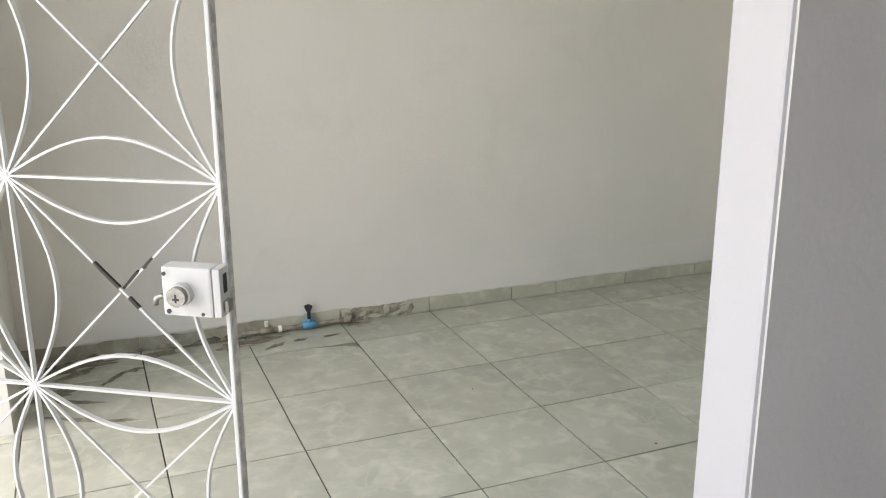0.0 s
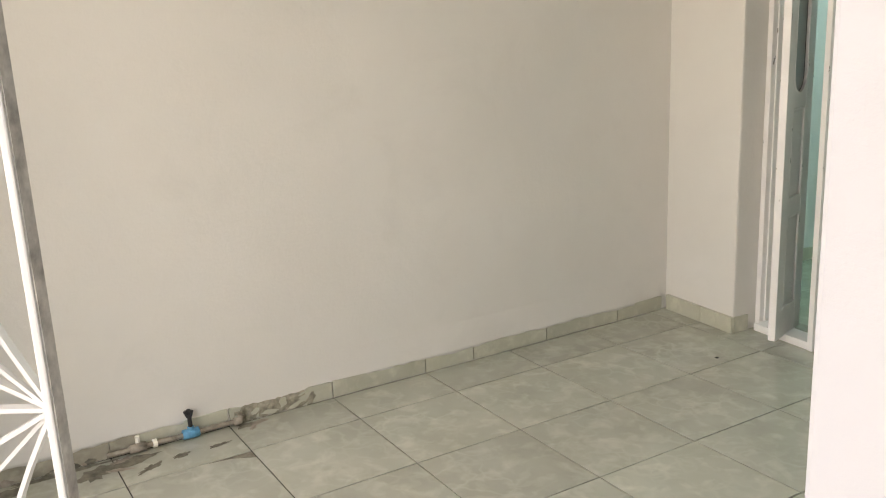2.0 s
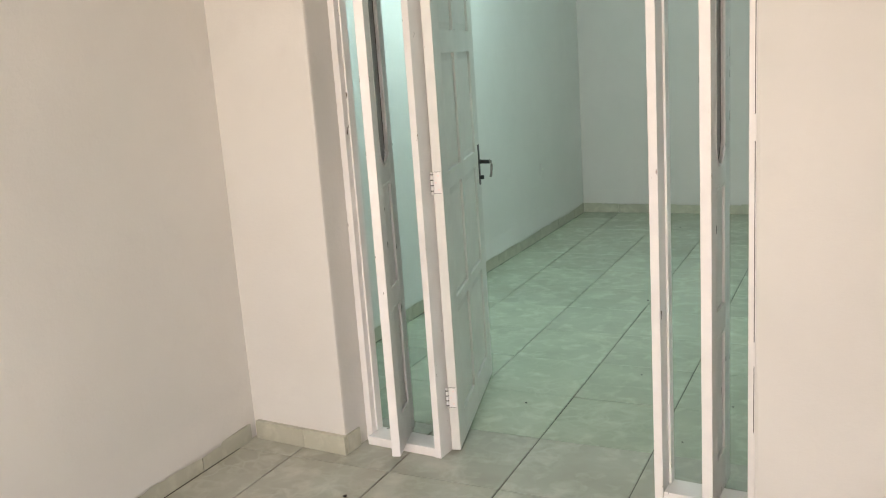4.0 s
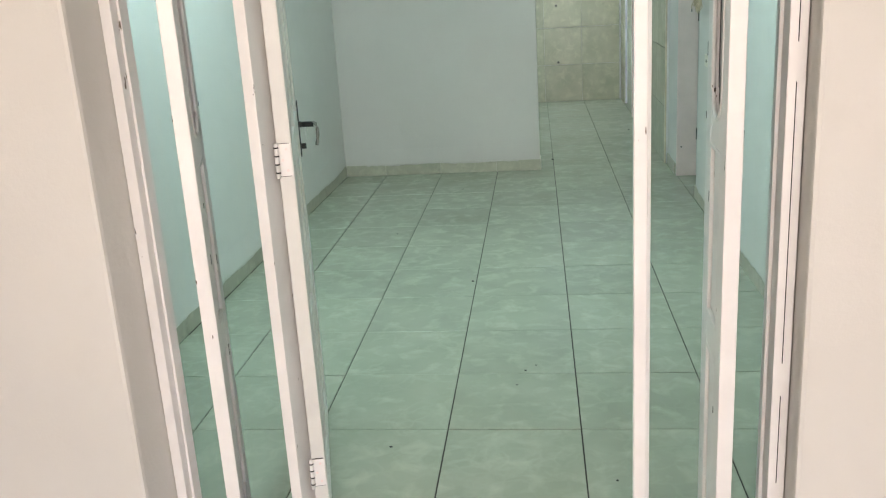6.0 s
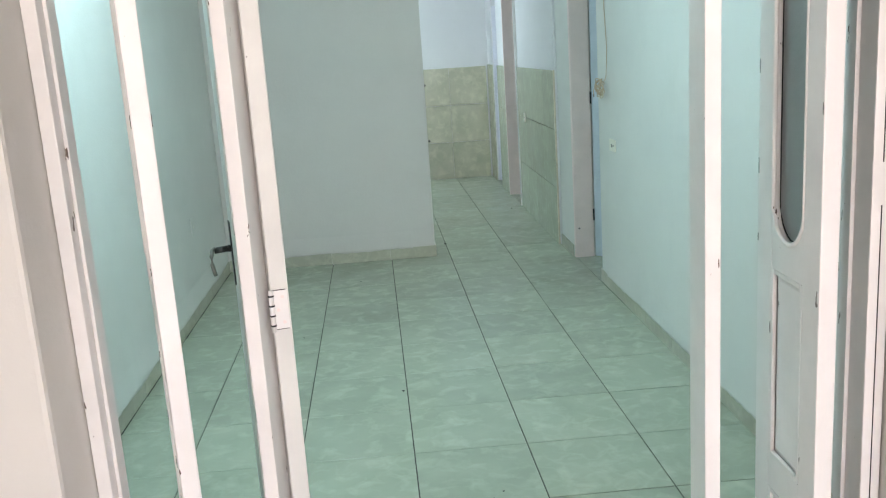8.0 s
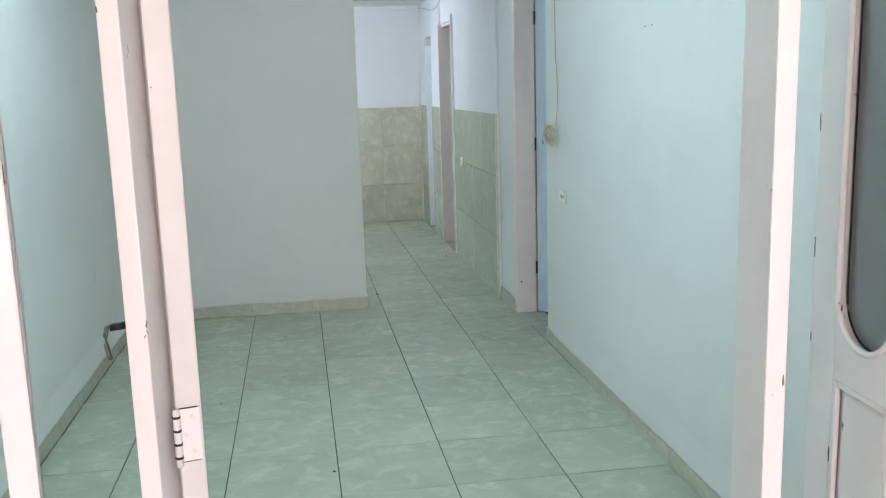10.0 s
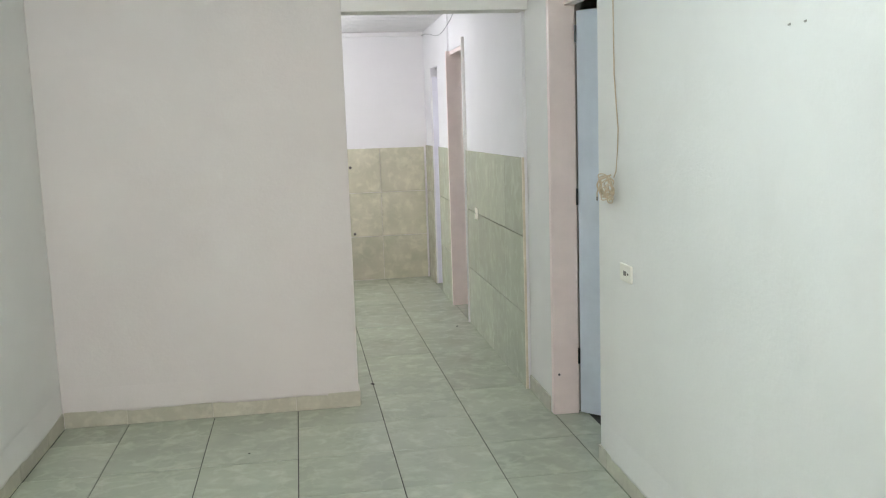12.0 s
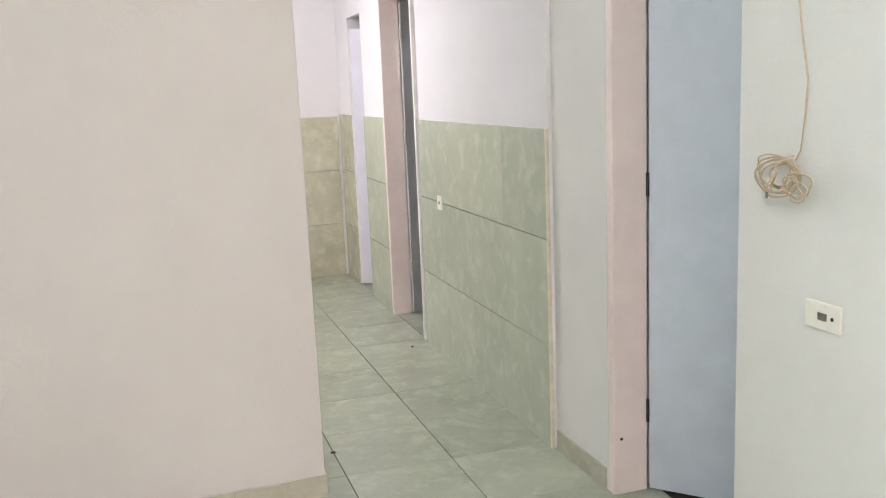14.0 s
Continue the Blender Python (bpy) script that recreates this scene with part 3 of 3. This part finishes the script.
# ---- doors off the living room and the corridor ----
jamb1 = thing("side_door_frame", "white-painted side room door frame, warm daylight put into its pink", "door frame")
part("jamb", block(1.374, 1.512, 4.805, 4.8485, 0.0, 2.148, 0.004), M_PINK, jamb1)
part("jamb", block(1.455, 1.512, 4.1315, 4.165, 0.0, 2.148, 0.004), M_PINK, jamb1)
part("head", block(1.455, 1.512, 4.1655, 4.8045, 2.112, 2.148, 0.003), M_PINK, jamb1)
d1 = thing("side_door", "pale blue flush door, ajar into the side room", "door", pose(1.518, 4.802, 0, 0, 0, -47.5))
part("leaf", block(0, 0.76, 0, 0.034, 0.006, 2.085, 0.002), M_BLUE, d1)
for z in (0.27, 1.11, 1.93):
    part("hinge", rod([(-0.004, -0.004, z), (-0.004, -0.004, z + 0.085)], 0.006, 8), M_DARKMETAL, d1, "dark steel hinge")

jamb2 = thing("corridor_door_frame", "painted corridor door frame, warm daylight put into its pink", "door frame")
part("jamb", block(1.324, 1.452, 7.836, 7.8685, 0.0, 2.143, 0.003), M_PINK, jamb2)
part("jamb", block(1.334, 1.452, 7.1315, 7.158, 0.0, 2.19, 0.003), M_WHITE, jamb2)
part("head", block(1.36, 1.452, 7.1585, 7.8355, 2.112, 2.143, 0.003), M_PINK, jamb2)
d2 = thing("corridor_door", "door open off the corridor, its shade put into the grey leaf colour", "door", pose(1.458, 7.795, 0, 0, 0, -6))
part("leaf", block(0, 0.64, 0, 0.034, 0.012, 2.085, 0.002), M_DOOR_SHADE, d2)
part("edge", block(-0.004, -0.0005, 0.001, 0.033, 0.012, 2.085), M_WHITE, d2, "white-painted door edge")
for z in (0.27, 1.16, 1.85):
    part("hinge", block(-0.012, -0.0045, -0.006, 0.020, z, z + 0.085, 0.002), M_PLATE, d2)
d3 = thing("back_door", "lilac-white flush door, ajar at the corridor end", "door", pose(1.352, 8.905, 0, 0, 0, -32))
part("leaf", block(0, 0.40, 0, 0.032, 0.012, 1.992, 0.002), M_LILAC, d3)

# ---- small fixtures ----
sock = thing("wall_socket", "cream plastic telephone socket plate on the wall", "socket")
part("plate", block(1.394, 1.405, 3.711, 3.835, 0.889, 0.960, 0.004), M_PLATE, sock)
part("jack", block(1.3925, 1.3938, 3.757, 3.788, 0.915, 0.934), M_STEEL, sock, "dark jack opening")
part("screw", rod([(1.3938, 3.738, 0.925), (1.3925, 3.738, 0.925)], 0.005, 10), M_DARKMETAL, sock)
sw = thing("light_switch", "small white socket on the tiled dado", "socket")
part("plate", block(1.336, 1.3445, 6.69, 6.765, 0.855, 0.935, 0.003), M_PLATE, sw)
part("hole", rod([(1.3365, 6.728, 0.895), (1.335, 6.728, 0.895)], 0.010, 10), M_DARKMETAL, sw)

cable = thing("coiled_cable", "cream telephone cable coiled up on the wall", "cable")
rnd = random.Random(4)
LOOPS = [(3.905, 1.268, 0.078, 0.045)] * 7 + [(3.822, 1.258, 0.050, 0.036), (3.808, 1.250, 0.042, 0.030), (3.835, 1.240, 0.046, 0.028)]
for k, (cy, cz, ry, rz) in enumerate(LOOPS):
    cy, cz = cy + rnd.uniform(-0.016, 0.016), cz + rnd.uniform(-0.012, 0.012)
    ry, rz, tilt, lean = ry * rnd.uniform(0.70, 1.22), rz * rnd.uniform(0.65, 1.25), rnd.uniform(-0.20, 0.16), rnd.uniform(-0.012, 0.012)
    wob, ph = rnd.uniform(0.0, 0.12), rnd.uniform(0, 6)
    pts = []
    for n in range(32):
        a = math.tau * n / 32
        g = 1 + wob * math.sin(2 * a + ph)
        y, z = ry * g * math.cos(a), rz * g * math.sin(a)
        pts.append((1.372 - 0.0034 * k - lean * math.sin(a) - 0.006 * math.sin(3 * a + ph), cy + y * math.cos(tilt) - z * math.sin(tilt), cz + y * math.sin(tilt) + z * math.cos(tilt)))
    part("loop", rod(pts, 0.0024, 6, True), M_CABLE, cable, smooth=True)
part("tie", rod([(1.37, 3.862, 1.318), (1.330, 3.874, 1.300), (1.338, 3.888, 1.272), (1.335, 3.900, 1.248), (1.36, 3.905, 1.235)], 0.0036, 6), M_CABLE, cable, smooth=True)
part("loose_end", rod([(1.340, 3.885, 1.278), (1.326, 3.893, 1.262), (1.322, 3.899, 1.244), (1.324, 3.903, 1.226)], 0.0026, 6), M_CABLE, cable, smooth=True)
part("plug", rod([(1.324, 3.903, 1.228), (1.324, 3.905, 1.212)], 0.0036, 8), M_STEEL, cable, "metal plug tip")
part("drop", rod([(1.399, 3.90, 2.74), (1.399, 3.915, 2.2), (1.398, 3.898, 1.72), (1.398, 3.875, 1.60), (1.397, 3.852, 1.50), (1.396, 3.857, 1.42), (1.392, 3.866, 1.33), (1.385, 3.875, 1.305)], 0.0026, 6), M_CABLE, cable, smooth=True)

cord = thing("hanging_cable", "thin grey cable drooping under the corridor ceiling", "cable")
part("wire", rod([(1.335, 7.25, 2.458), (1.338, 7.43, 2.415), (1.336, 7.6, 2.375), (1.334, 7.8, 2.343), (1.332, 8.0, 2.320), (1.330, 8.22, 2.312), (1.330, 8.5, 2.335), (1.330, 8.8, 2.378), (1.330, 9.1, 2.410), (1.330, 9.37, 2.424)], 0.004, 6), M_GREYCABLE, cord, smooth=True)


def bulb_lamp(name, x, y, z_ceiling, z, label):
    lamp = thing(name, label, "lamp", pose(x, y, 0))
    part("rose", rod([(0, 0, z_ceiling), (0, 0, z_ceiling - 0.03)], 0.05, 16), M_PLATE, lamp)
    part("socket", rod([(0, 0, z_ceiling - 0.03), (0, 0, z + 0.085)], 0.02, 12), M_PLATE, lamp)
    bm = bmesh.new()
    pts = [(0.022 * math.cos(a), 0.022 * math.sin(a), z + 0.082 - 0.06 * a / (6 * math.pi)) for a in np.linspace(0, 6 * math.pi, 60)]
    tube(bm, pts, 0.006, 6)
    b = part("bulb", bm, M_BULB, lamp, "lit spiral bulb", True)
    return lamp


bulb_lamp("ceiling_lamp", ROOM_LAMP[0], ROOM_LAMP[1], H, ROOM_LAMP[2] + 0.06, "bare lit spiral bulb under the room ceiling")
bulb_lamp("ceiling_lamp", KITCHEN_LAMP[0], KITCHEN_LAMP[1], 2.46, KITCHEN_LAMP[2] + 0.06, "bare lit spiral bulb under the slatted ceiling")


# ---- skirting, dado and kitchen tiles ----
def tile_run(parent, name, axis, fixed, thick, splits, z0, z1, material, gap=0.0022):
    """Pieces between neighbouring splits. axis 'y': along y on a wall whose face is x=fixed; 'x': along x on y=fixed."""
    for a, b in zip(splits, splits[1:]):
        lo, hi = min(fixed, fixed + thick), max(fixed, fixed + thick)
        if axis == "y":
            bm = block(lo, hi, a + gap / 2, b - gap / 2, z0, z1, 0.0015)
        else:
            bm = block(a + gap / 2, b - gap / 2, lo, hi, z0, z1, 0.0015)
        part(name, bm, material, parent)


def cuts(a, b, start):
    """Splits of a stretch on the tile lattice."""
    out = [a]
    k = math.ceil((a + 0.04 - start) / LATTICE)
    while start + k * LATTICE < b - 0.04:
        out.append(start + k * LATTICE)
        k += 1
    return out + [b]


sk = thing("baseboard_porch", "worn greenish ceramic skirting, one piece broken off", "skirting", kind="structure")
tile_run(sk, "skirting_tile", "y", -1.08, 0.011, cuts(-3.648, -2.62, -0.025), 0.0, 0.068, M_SKIRT_DIRTY)
tile_run(sk, "skirting_tile", "y", -1.08, 0.011, [-2.62, -2.275], 0.0, 0.070, M_SKIRT)
tile_run(sk, "skirting_tile", "y", -1.08, 0.011, [-1.825, -1.375, -1.12, -0.70, -0.25, 0.058], 0.0, 0.071, M_SKIRT, 0.004)
bk = bmesh.new()
prism(bk, [(-1.83, 0.0), (-1.83, 0.070), (-1.93, 0.071), (-1.955, 0.058), (-1.99, 0.046), (-1.97, 0.030), (-2.02, 0.012), (-2.03, 0.0)], "x", -1.08, -1.069)
part("skirting_tile", bk, M_SKIRT, sk, "skirting tile with a broken edge")
bk = bmesh.new()
prism(bk, [(-2.265, 0.0), (-2.27, 0.070), (-2.22, 0.062), (-2.235, 0.03), (-2.20, 0.0)], "x", -1.08, -1.069)
part("skirting_tile", bk, M_SKIRT, sk, "small remaining skirting shard")


def rubble(y0, y1, h, seed):
    r = random.Random(seed)
    bm = bmesh.new()
    ys = np.linspace(y0, y1, 22)
    grid = [[bm.verts.new((-1.081 + (0.004 + 0.012 * r.random()) * (1 if k < 4 else 0), y, h * k / 4 * (0.88 + 0.14 * r.random()))) for k in range(5)] for y in ys]
    for a, b in zip(grid, grid[1:]):
        for k in range(4):
            bm.faces.new((a[k], b[k], b[k + 1], a[k + 1]))
    return bm


for y, z, w, h, lean in ((-2.165, 0.026, 0.022, 0.050, 0.3), (-2.10, 0.014, 0.040, 0.020, -0.15), (-2.045, 0.040, 0.020, 0.034, 0.6)):
    sh = bmesh.new()
    c, n = math.cos(lean), math.sin(lean)
    prism(sh, [(y + (p * c - q * n), z + (p * n + q * c)) for p, q in ((-w, -h * 0.4), (w * 0.3, -h * 0.5), (w, h * 0.2), (w * 0.1, h * 0.5), (-w * 0.6, h * 0.3))], "x", -1.08, -1.0685)
    part("shard", sh, M_SKIRT, sk, "greenish tile shard left in the mortar")
clod = thing("mortar_clods", "crumbly dark mortar left along the dirty skirting", "mortar", kind="stuff")
crumbs = random.Random(21)
for k in range(16):
    y, s = crumbs.uniform(-3.45, -2.68), crumbs.uniform(0.008, 0.022)
    lump = bmesh.new()
    bmesh.ops.create_icosphere(lump, subdivisions=1, radius=s)
    for v in lump.verts:
        v.co = Vector((-1.062 + v.co.x * 0.5 * crumbs.uniform(0.6, 1.2), y + v.co.y * crumbs.uniform(0.9, 1.9), max(0.0005, s * 0.4 + v.co.z * crumbs.uniform(0.5, 1.0))))
    part("clod", lump, crumbs.choice((M_MORTAR, M_MUD, M_PIPE)), clod)
solid("pipe_stub", rod([(-1.060, -2.625, 0.0), (-1.060, -2.625, 0.062)], 0.009, 12), M_PLATE, "short white plastic pipe stub against the skirting", "pipe")
part("exposed_mortar", rubble(-2.27, -1.90, 0.066, 3), M_MORTAR, sk, "rough exposed mortar behind broken skirting")

skp = thing("baseboard_pier", "greenish ceramic skirting round the door pier", "skirting", DOORWALL, kind="structure")
tile_run(skp, "skirting_tile", "x", 0.0, -0.020, [-0.455, -0.20, 0.010], 0.0, 0.078, M_SKIRT)
tile_run(skp, "skirting_tile", "y", 0.0, 0.010, [0.002, 0.090], 0.0, 0.078, M_SKIRT)
tile_run(skp, "skirting_tile", "x", 0.0, -0.011, [1.562, 2.05], 0.0, 0.090, M_SKIRT)

skr = thing("baseboard_room", "pale green ceramic skirting round the living room", "skirting", kind="structure")
tile_run(skr, "skirting_tile", "y", -1.215, 0.011, cuts(0.28, 5.214, -0.025), 0.0, 0.085, M_SKIRT)
tile_run(skr, "skirting_tile", "x", 5.226, -0.011, cuts(-1.203, 0.372, 0.02), 0.0, 0.086, M_SKIRT)
tile_run(skr, "skirting_tile", "y", 0.366, 0.009, [5.2262, 5.375], 0.0, 0.086, M_SKIRT)
tile_run(skr, "skirting_tile", "y", 1.405, -0.010, cuts(0.16, 4.13, -0.025), 0.0, 0.080, M_SKIRT)
tile_run(skr, "skirting_tile", "y", 1.374, -0.010, [4.86, 5.288], 0.0, 0.085, M_SKIRT)



def ragged(axis, fixed, way, a, b, z, seed, deep=0.0116):
    """Hand-filled plaster lip that runs unevenly along the top of a skirting."""
    r = random.Random(seed)
    n = max(6, int((b - a) / 0.035))
    lip, phase = bmesh.new(), r.uniform(0, 9)
    rows = []
    for k in range(n + 1):
        p = a + (b - a) * k / n
        low = z - 0.007 + 0.006 * math.sin(3.1 * p + phase) * math.sin(9 * p) + r.uniform(-0.005, 0.003)
        fade = min(1.0, k / 5, (n - k) / 5)
        pts = ((0.0003, z + 0.125), (0.0004 + deep * 0.55 * fade, z + 0.048 + r.uniform(-0.004, 0.004)), (0.0006 + deep * 0.97 * fade, z + 0.004), (0.0006 + (deep - 0.0006) * fade, low + 0.0006), (0.0005, low))
        rows.append([lip.verts.new((fixed + way * d, p, q) if axis == "y" else (p, fixed + way * d, q)) for d, q in pts])
    for u, v in zip(rows, rows[1:]):
        for k in range(4):
            lip.faces.new((u[k], u[k + 1], v[k + 1], v[k]))
    return lip


part("plaster_lip", ragged("y", -1.215, 1, 0.30, 5.21, 0.085, 5), M_WALL_IN, skr, "uneven plaster lip over the skirting", True)
part("plaster_lip", ragged("y", 1.405, -1, 0.18, 4.125, 0.080, 6, 0.0106), M_WALL_IN, skr, "uneven plaster lip over the skirting", True)
part("plaster_lip", ragged("x", 5.226, -1, -1.20, 0.362, 0.086, 7), M_WALL_NORTH, skr, "uneven plaster lip over the skirting", True)
part("plaster_lip", ragged("y", -1.08, 1, -1.83, 0.03, 0.071, 8), M_WALL, sk, "uneven plaster lip over the skirting", True)
part("plaster_lip", ragged("y", -1.08, 1, -3.64, -2.28, 0.069, 9), M_WALL, sk, "uneven plaster lip over the skirting", True)

dado = thing("dado_corridor", "green ceramic wall tiles up to waist height in the corridor", "wall tiles", kind="structure")
for z0, z1 in ((0.0, 0.443), (0.447, 0.893), (0.897, 1.343)):
    tile_run(dado, "wall_tile", "y", 1.357, -0.012, [5.305, 5.789, 6.239, 6.689, 7.130], z0, z1, M_DADO, 0.0013)
    tile_run(dado, "wall_tile", "y", 1.345, -0.012, [7.871, 8.20, 8.50], z0, z1, M_DADO, 0.0013)
    tile_run(dado, "wall_tile", "y", 1.345, -0.012, [8.951, 9.386], z0, z1, M_KTILE)
part("edging", block(1.343, 1.3565, 5.291, 5.3045, 0.0, 1.345, 0.002), M_EDGE, dado, "cream grouted tile edge")
kt = thing("dado_kitchen", "beige marbled ceramic tiles on the back wall", "wall tiles", kind="structure")
for z0, z1 in ((0.0, 0.440), (0.445, 0.884), (0.889, 1.328)):
    tile_run(kt, "wall_tile", "x", 9.401, -0.012, [-1.21, -0.935, -0.485, -0.035, 0.415, 0.865, 1.315], z0, z1, M_KTILE, 0.0032)
for x, z in ((0.565, 1.145), (0.58, 0.475)):
    solid("pipe_stub", rod([(x, 9.389, z), (x, 9.372, z)], 0.014, 10), M_DARKMETAL, "dark capped pipe stub in the tiled wall", "pipe")

# ---- floor tiles ----
floor_ob = thing("floor", "greenish marbled ceramic floor tiles with dark joints", "floor", kind="structure")
patio = solid("pavement", block(1.70, 3.99, -4.59, 1.1, -0.0055, -0.001), M_CONCRETE, "grey concrete path beside the porch", "pavement", "structure")
tile_meshes = {}


def tile_mesh(w, d, cut=0.0, drift=0.0, material=M_TILE):
    """A tile of w by d metres; drift leans its sides, cut breaks a corner off."""
    key = (round(w, 3), round(d, 3), cut, drift, material.name)
    if key not in tile_meshes:
        bm = bmesh.new()
        c = 0.0018
        def ring(i, z):
            if cut:
                o = [(i, i), (w - i, i), (w - i, d - i), (cut * 0.85 + i, d - i), (cut * 0.30, d - cut * 1.1), (i, d - cut * 2.6 - i)]
            else:
                o = [(i, i), (w - i, i), (w - i, d - i), (i, d - i)]
            return [bm.verts.new((x - drift * (y - d / 2), y, z)) for x, y in o]
        r0, r1, r2 = ring(0, -0.0055), ring(0, -c * 0.6), ring(c, 0.0)
        for a, b in ((r0, r1), (r1, r2)):
            for k in range(len(a)):
                bm.faces.new((a[k], a[(k + 1) % len(a)], b[(k + 1) % len(a)], b[k]))
        bm.faces.new(r2)
        tile_meshes[key] = mesh_from(bm, "tile", material)
    return tile_meshes[key]


def column_x(j, y):
    """Left edge of column j: the columns drift a little towards the house's back."""
    return 0.086 + LATTICE * j - 0.0113 * max(0.0, y)


rnd = random.Random(11)
for k in range(-10, 21):
    y0, y1 = -0.025 + LATTICE * k, -0.025 + LATTICE * (k + 1)
    ym = (y0 + y1) / 2
    y0c, y1c = y0, min(y1, 9.389)
    lo = -1.0685 if ym < -0.03 else -1.2035
    hi = (1.70 if ym < -2.2 else 1.473) if ym < -0.03 else (1.56 if ym < 5.3 else 1.56)
    if ym < -3.65:
        lo = -1.0685
    for j in range(-4, 5):
        x0, x1 = column_x(j, ym), column_x(j + 1, ym)
        a, b = max(x0, lo), min(x1, hi)
        if b - a < 0.02 or y1c - y0c < 0.02:
            continue
        gx, gy = (0.0056, 0.0046) if ym < 0 else (0.0044, rnd.choice((0.0022, 0.0034, 0.0052)))
        chipped = 0.07 if (j == -2 and k == -6) else 0.0
        if chipped:
            part("chip_bed", block(a + 0.003, a + 0.065, y1c - 0.19, y1c - 0.002, -0.0054, -0.0026), M_MUD, floor_ob, "dirt filling a chipped tile corner")
        # porch and first doorway row take the copy tinted for porch light
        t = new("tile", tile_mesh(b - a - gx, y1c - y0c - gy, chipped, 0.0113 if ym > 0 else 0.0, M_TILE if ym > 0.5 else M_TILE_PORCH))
        t.parent = floor_ob
        t.matrix_basis = pose(a + gx / 2, y0c + gy / 2, rnd.uniform(-0.0007, 0.0005), rnd.uniform(-0.06, 0.06), rnd.uniform(-0.06, 0.06), 0)

def mud(x, y, rx, ry, turn, seed):
    r = random.Random(seed)
    bm = bmesh.new()
    mid = bm.verts.new((x, y, 0.0034))
    ring = []
    for n in range(22):
        a = math.tau * n / 22
        k = r.uniform(0.55, 1.15)
        px, py = rx * k * math.cos(a), ry * k * math.sin(a)
        ring.append(bm.verts.new((x + px * math.cos(turn) - py * math.sin(turn), y + px * math.sin(turn) + py * math.cos(turn), 0.0009)))
    for n in range(22):
        bm.faces.new((mid, ring[n], ring[(n + 1) % 22]))
    return bm


smear = thing("mud_smears", "dried mud and mortar smears on the porch tiles", "dirt", kind="stuff")
for k, q in enumerate(((-0.99, -2.68, 0.035, 0.13, 0.1), (-0.90, -2.62, 0.02, 0.06, 0.5), (-0.86, -3.22, 0.022, 0.05, 0.3), (-0.99, -3.38, 0.04, 0.14, 0.0), (-0.45, -3.42, 0.022, 0.15, -0.5), (-0.40, -3.30, 0.012, 0.07, -0.3), (-0.93, -2.50, 0.018, 0.04, 0.2), (-0.72, -3.52, 0.06, 0.10, 0.4), (-1.03, -2.22, 0.022, 0.05, 0.1), (-0.93, -2.36, 0.014, 0.05, 0.1), (-1.045, -2.9, 0.02, 0.20, 0.0),
                        (-0.98, -3.52, 0.075, 0.12, 0.2), (-0.90, -3.44, 0.03, 0.11, 0.5), (-1.00, -3.10, 0.04, 0.10, 0.1), (-0.80, -3.30, 0.016, 0.09, 0.9), (-0.97, -2.80, 0.05, 0.07, 0.3), (-0.62, -3.44, 0.02, 0.13, -0.4))):
    part("smear", mud(*q, k), M_MUD, smear)
for k, q in enumerate(((-1.01, -2.70, 0.030, 0.055, 0.4), (-1.03, -2.17, 0.018, 0.050, 0.2), (-1.00, -2.20, 0.014, 0.030, 0.9), (-0.95, -2.72, 0.016, 0.06, -0.3))):
    part("smear", mud(*q, 40 + k), M_PIPE, smear)

plate = thing("wall_socket", "painted-over socket plate low on the living room wall", "socket")
part("plate", block(-1.215, -1.209, 4.12, 4.20, 0.50, 0.61, 0.002), M_WALL_IN, plate)
part("hole", rod([(-1.2092, 4.16, 0.555), (-1.2080, 4.16, 0.555)], 0.009, 12), M_PLATE, plate)
for y, z in ((2.562, 1.771), (2.486, 1.771), (1.428, 1.769), (1.352, 1.771)):
    solid("nail", rod([(1.4055, y, z), (1.399, y, z - 0.003)], 0.0028, 7), M_NAIL, "dull grey nail stuck in the plaster", "nail")
solid("screw_hole", rod([(1.404, 4.806, 0.217), (1.404, 4.8035, 0.217)], 0.006, 10), M_BLACK, "dark screw hole in the side door jamb", "hole")

grit = bmesh.new()
rnd = random.Random(8)
for x, y, s in ((-0.42, -0.25, 0.010), (0.12, -0.10, 0.006), (0.62, 0.55, 0.005), (0.04, 2.45, 0.008), (0.47, 5.62, 0.013), (1.22, 7.02, 0.010), (0.75, 0.95, 0.005), (-0.1, 0.75, 0.006), (0.5, -1.6, 0.005), (-0.15, -2.0, 0.004), (0.33, 1.35, 0.006), (0.37, 1.40, 0.004), (0.30, 1.22, 0.004), (-0.5, 3.4, 0.005), (-0.2, 4.6, 0.006)):
    res = bmesh.ops.create_icosphere(grit, subdivisions=1, radius=s)
    for v in res["verts"]:
        v.co = Vector((v.co.x * rnd.uniform(0.6, 1.4), v.co.y * rnd.uniform(0.5, 1.1), max(-0.3 * s, v.co.z * 0.45))) + Vector((x, y, 0.3 * s))
solid("grit", grit, M_BARE, "dark crumbs of dirt scattered on the floor", "dirt", "stuff")
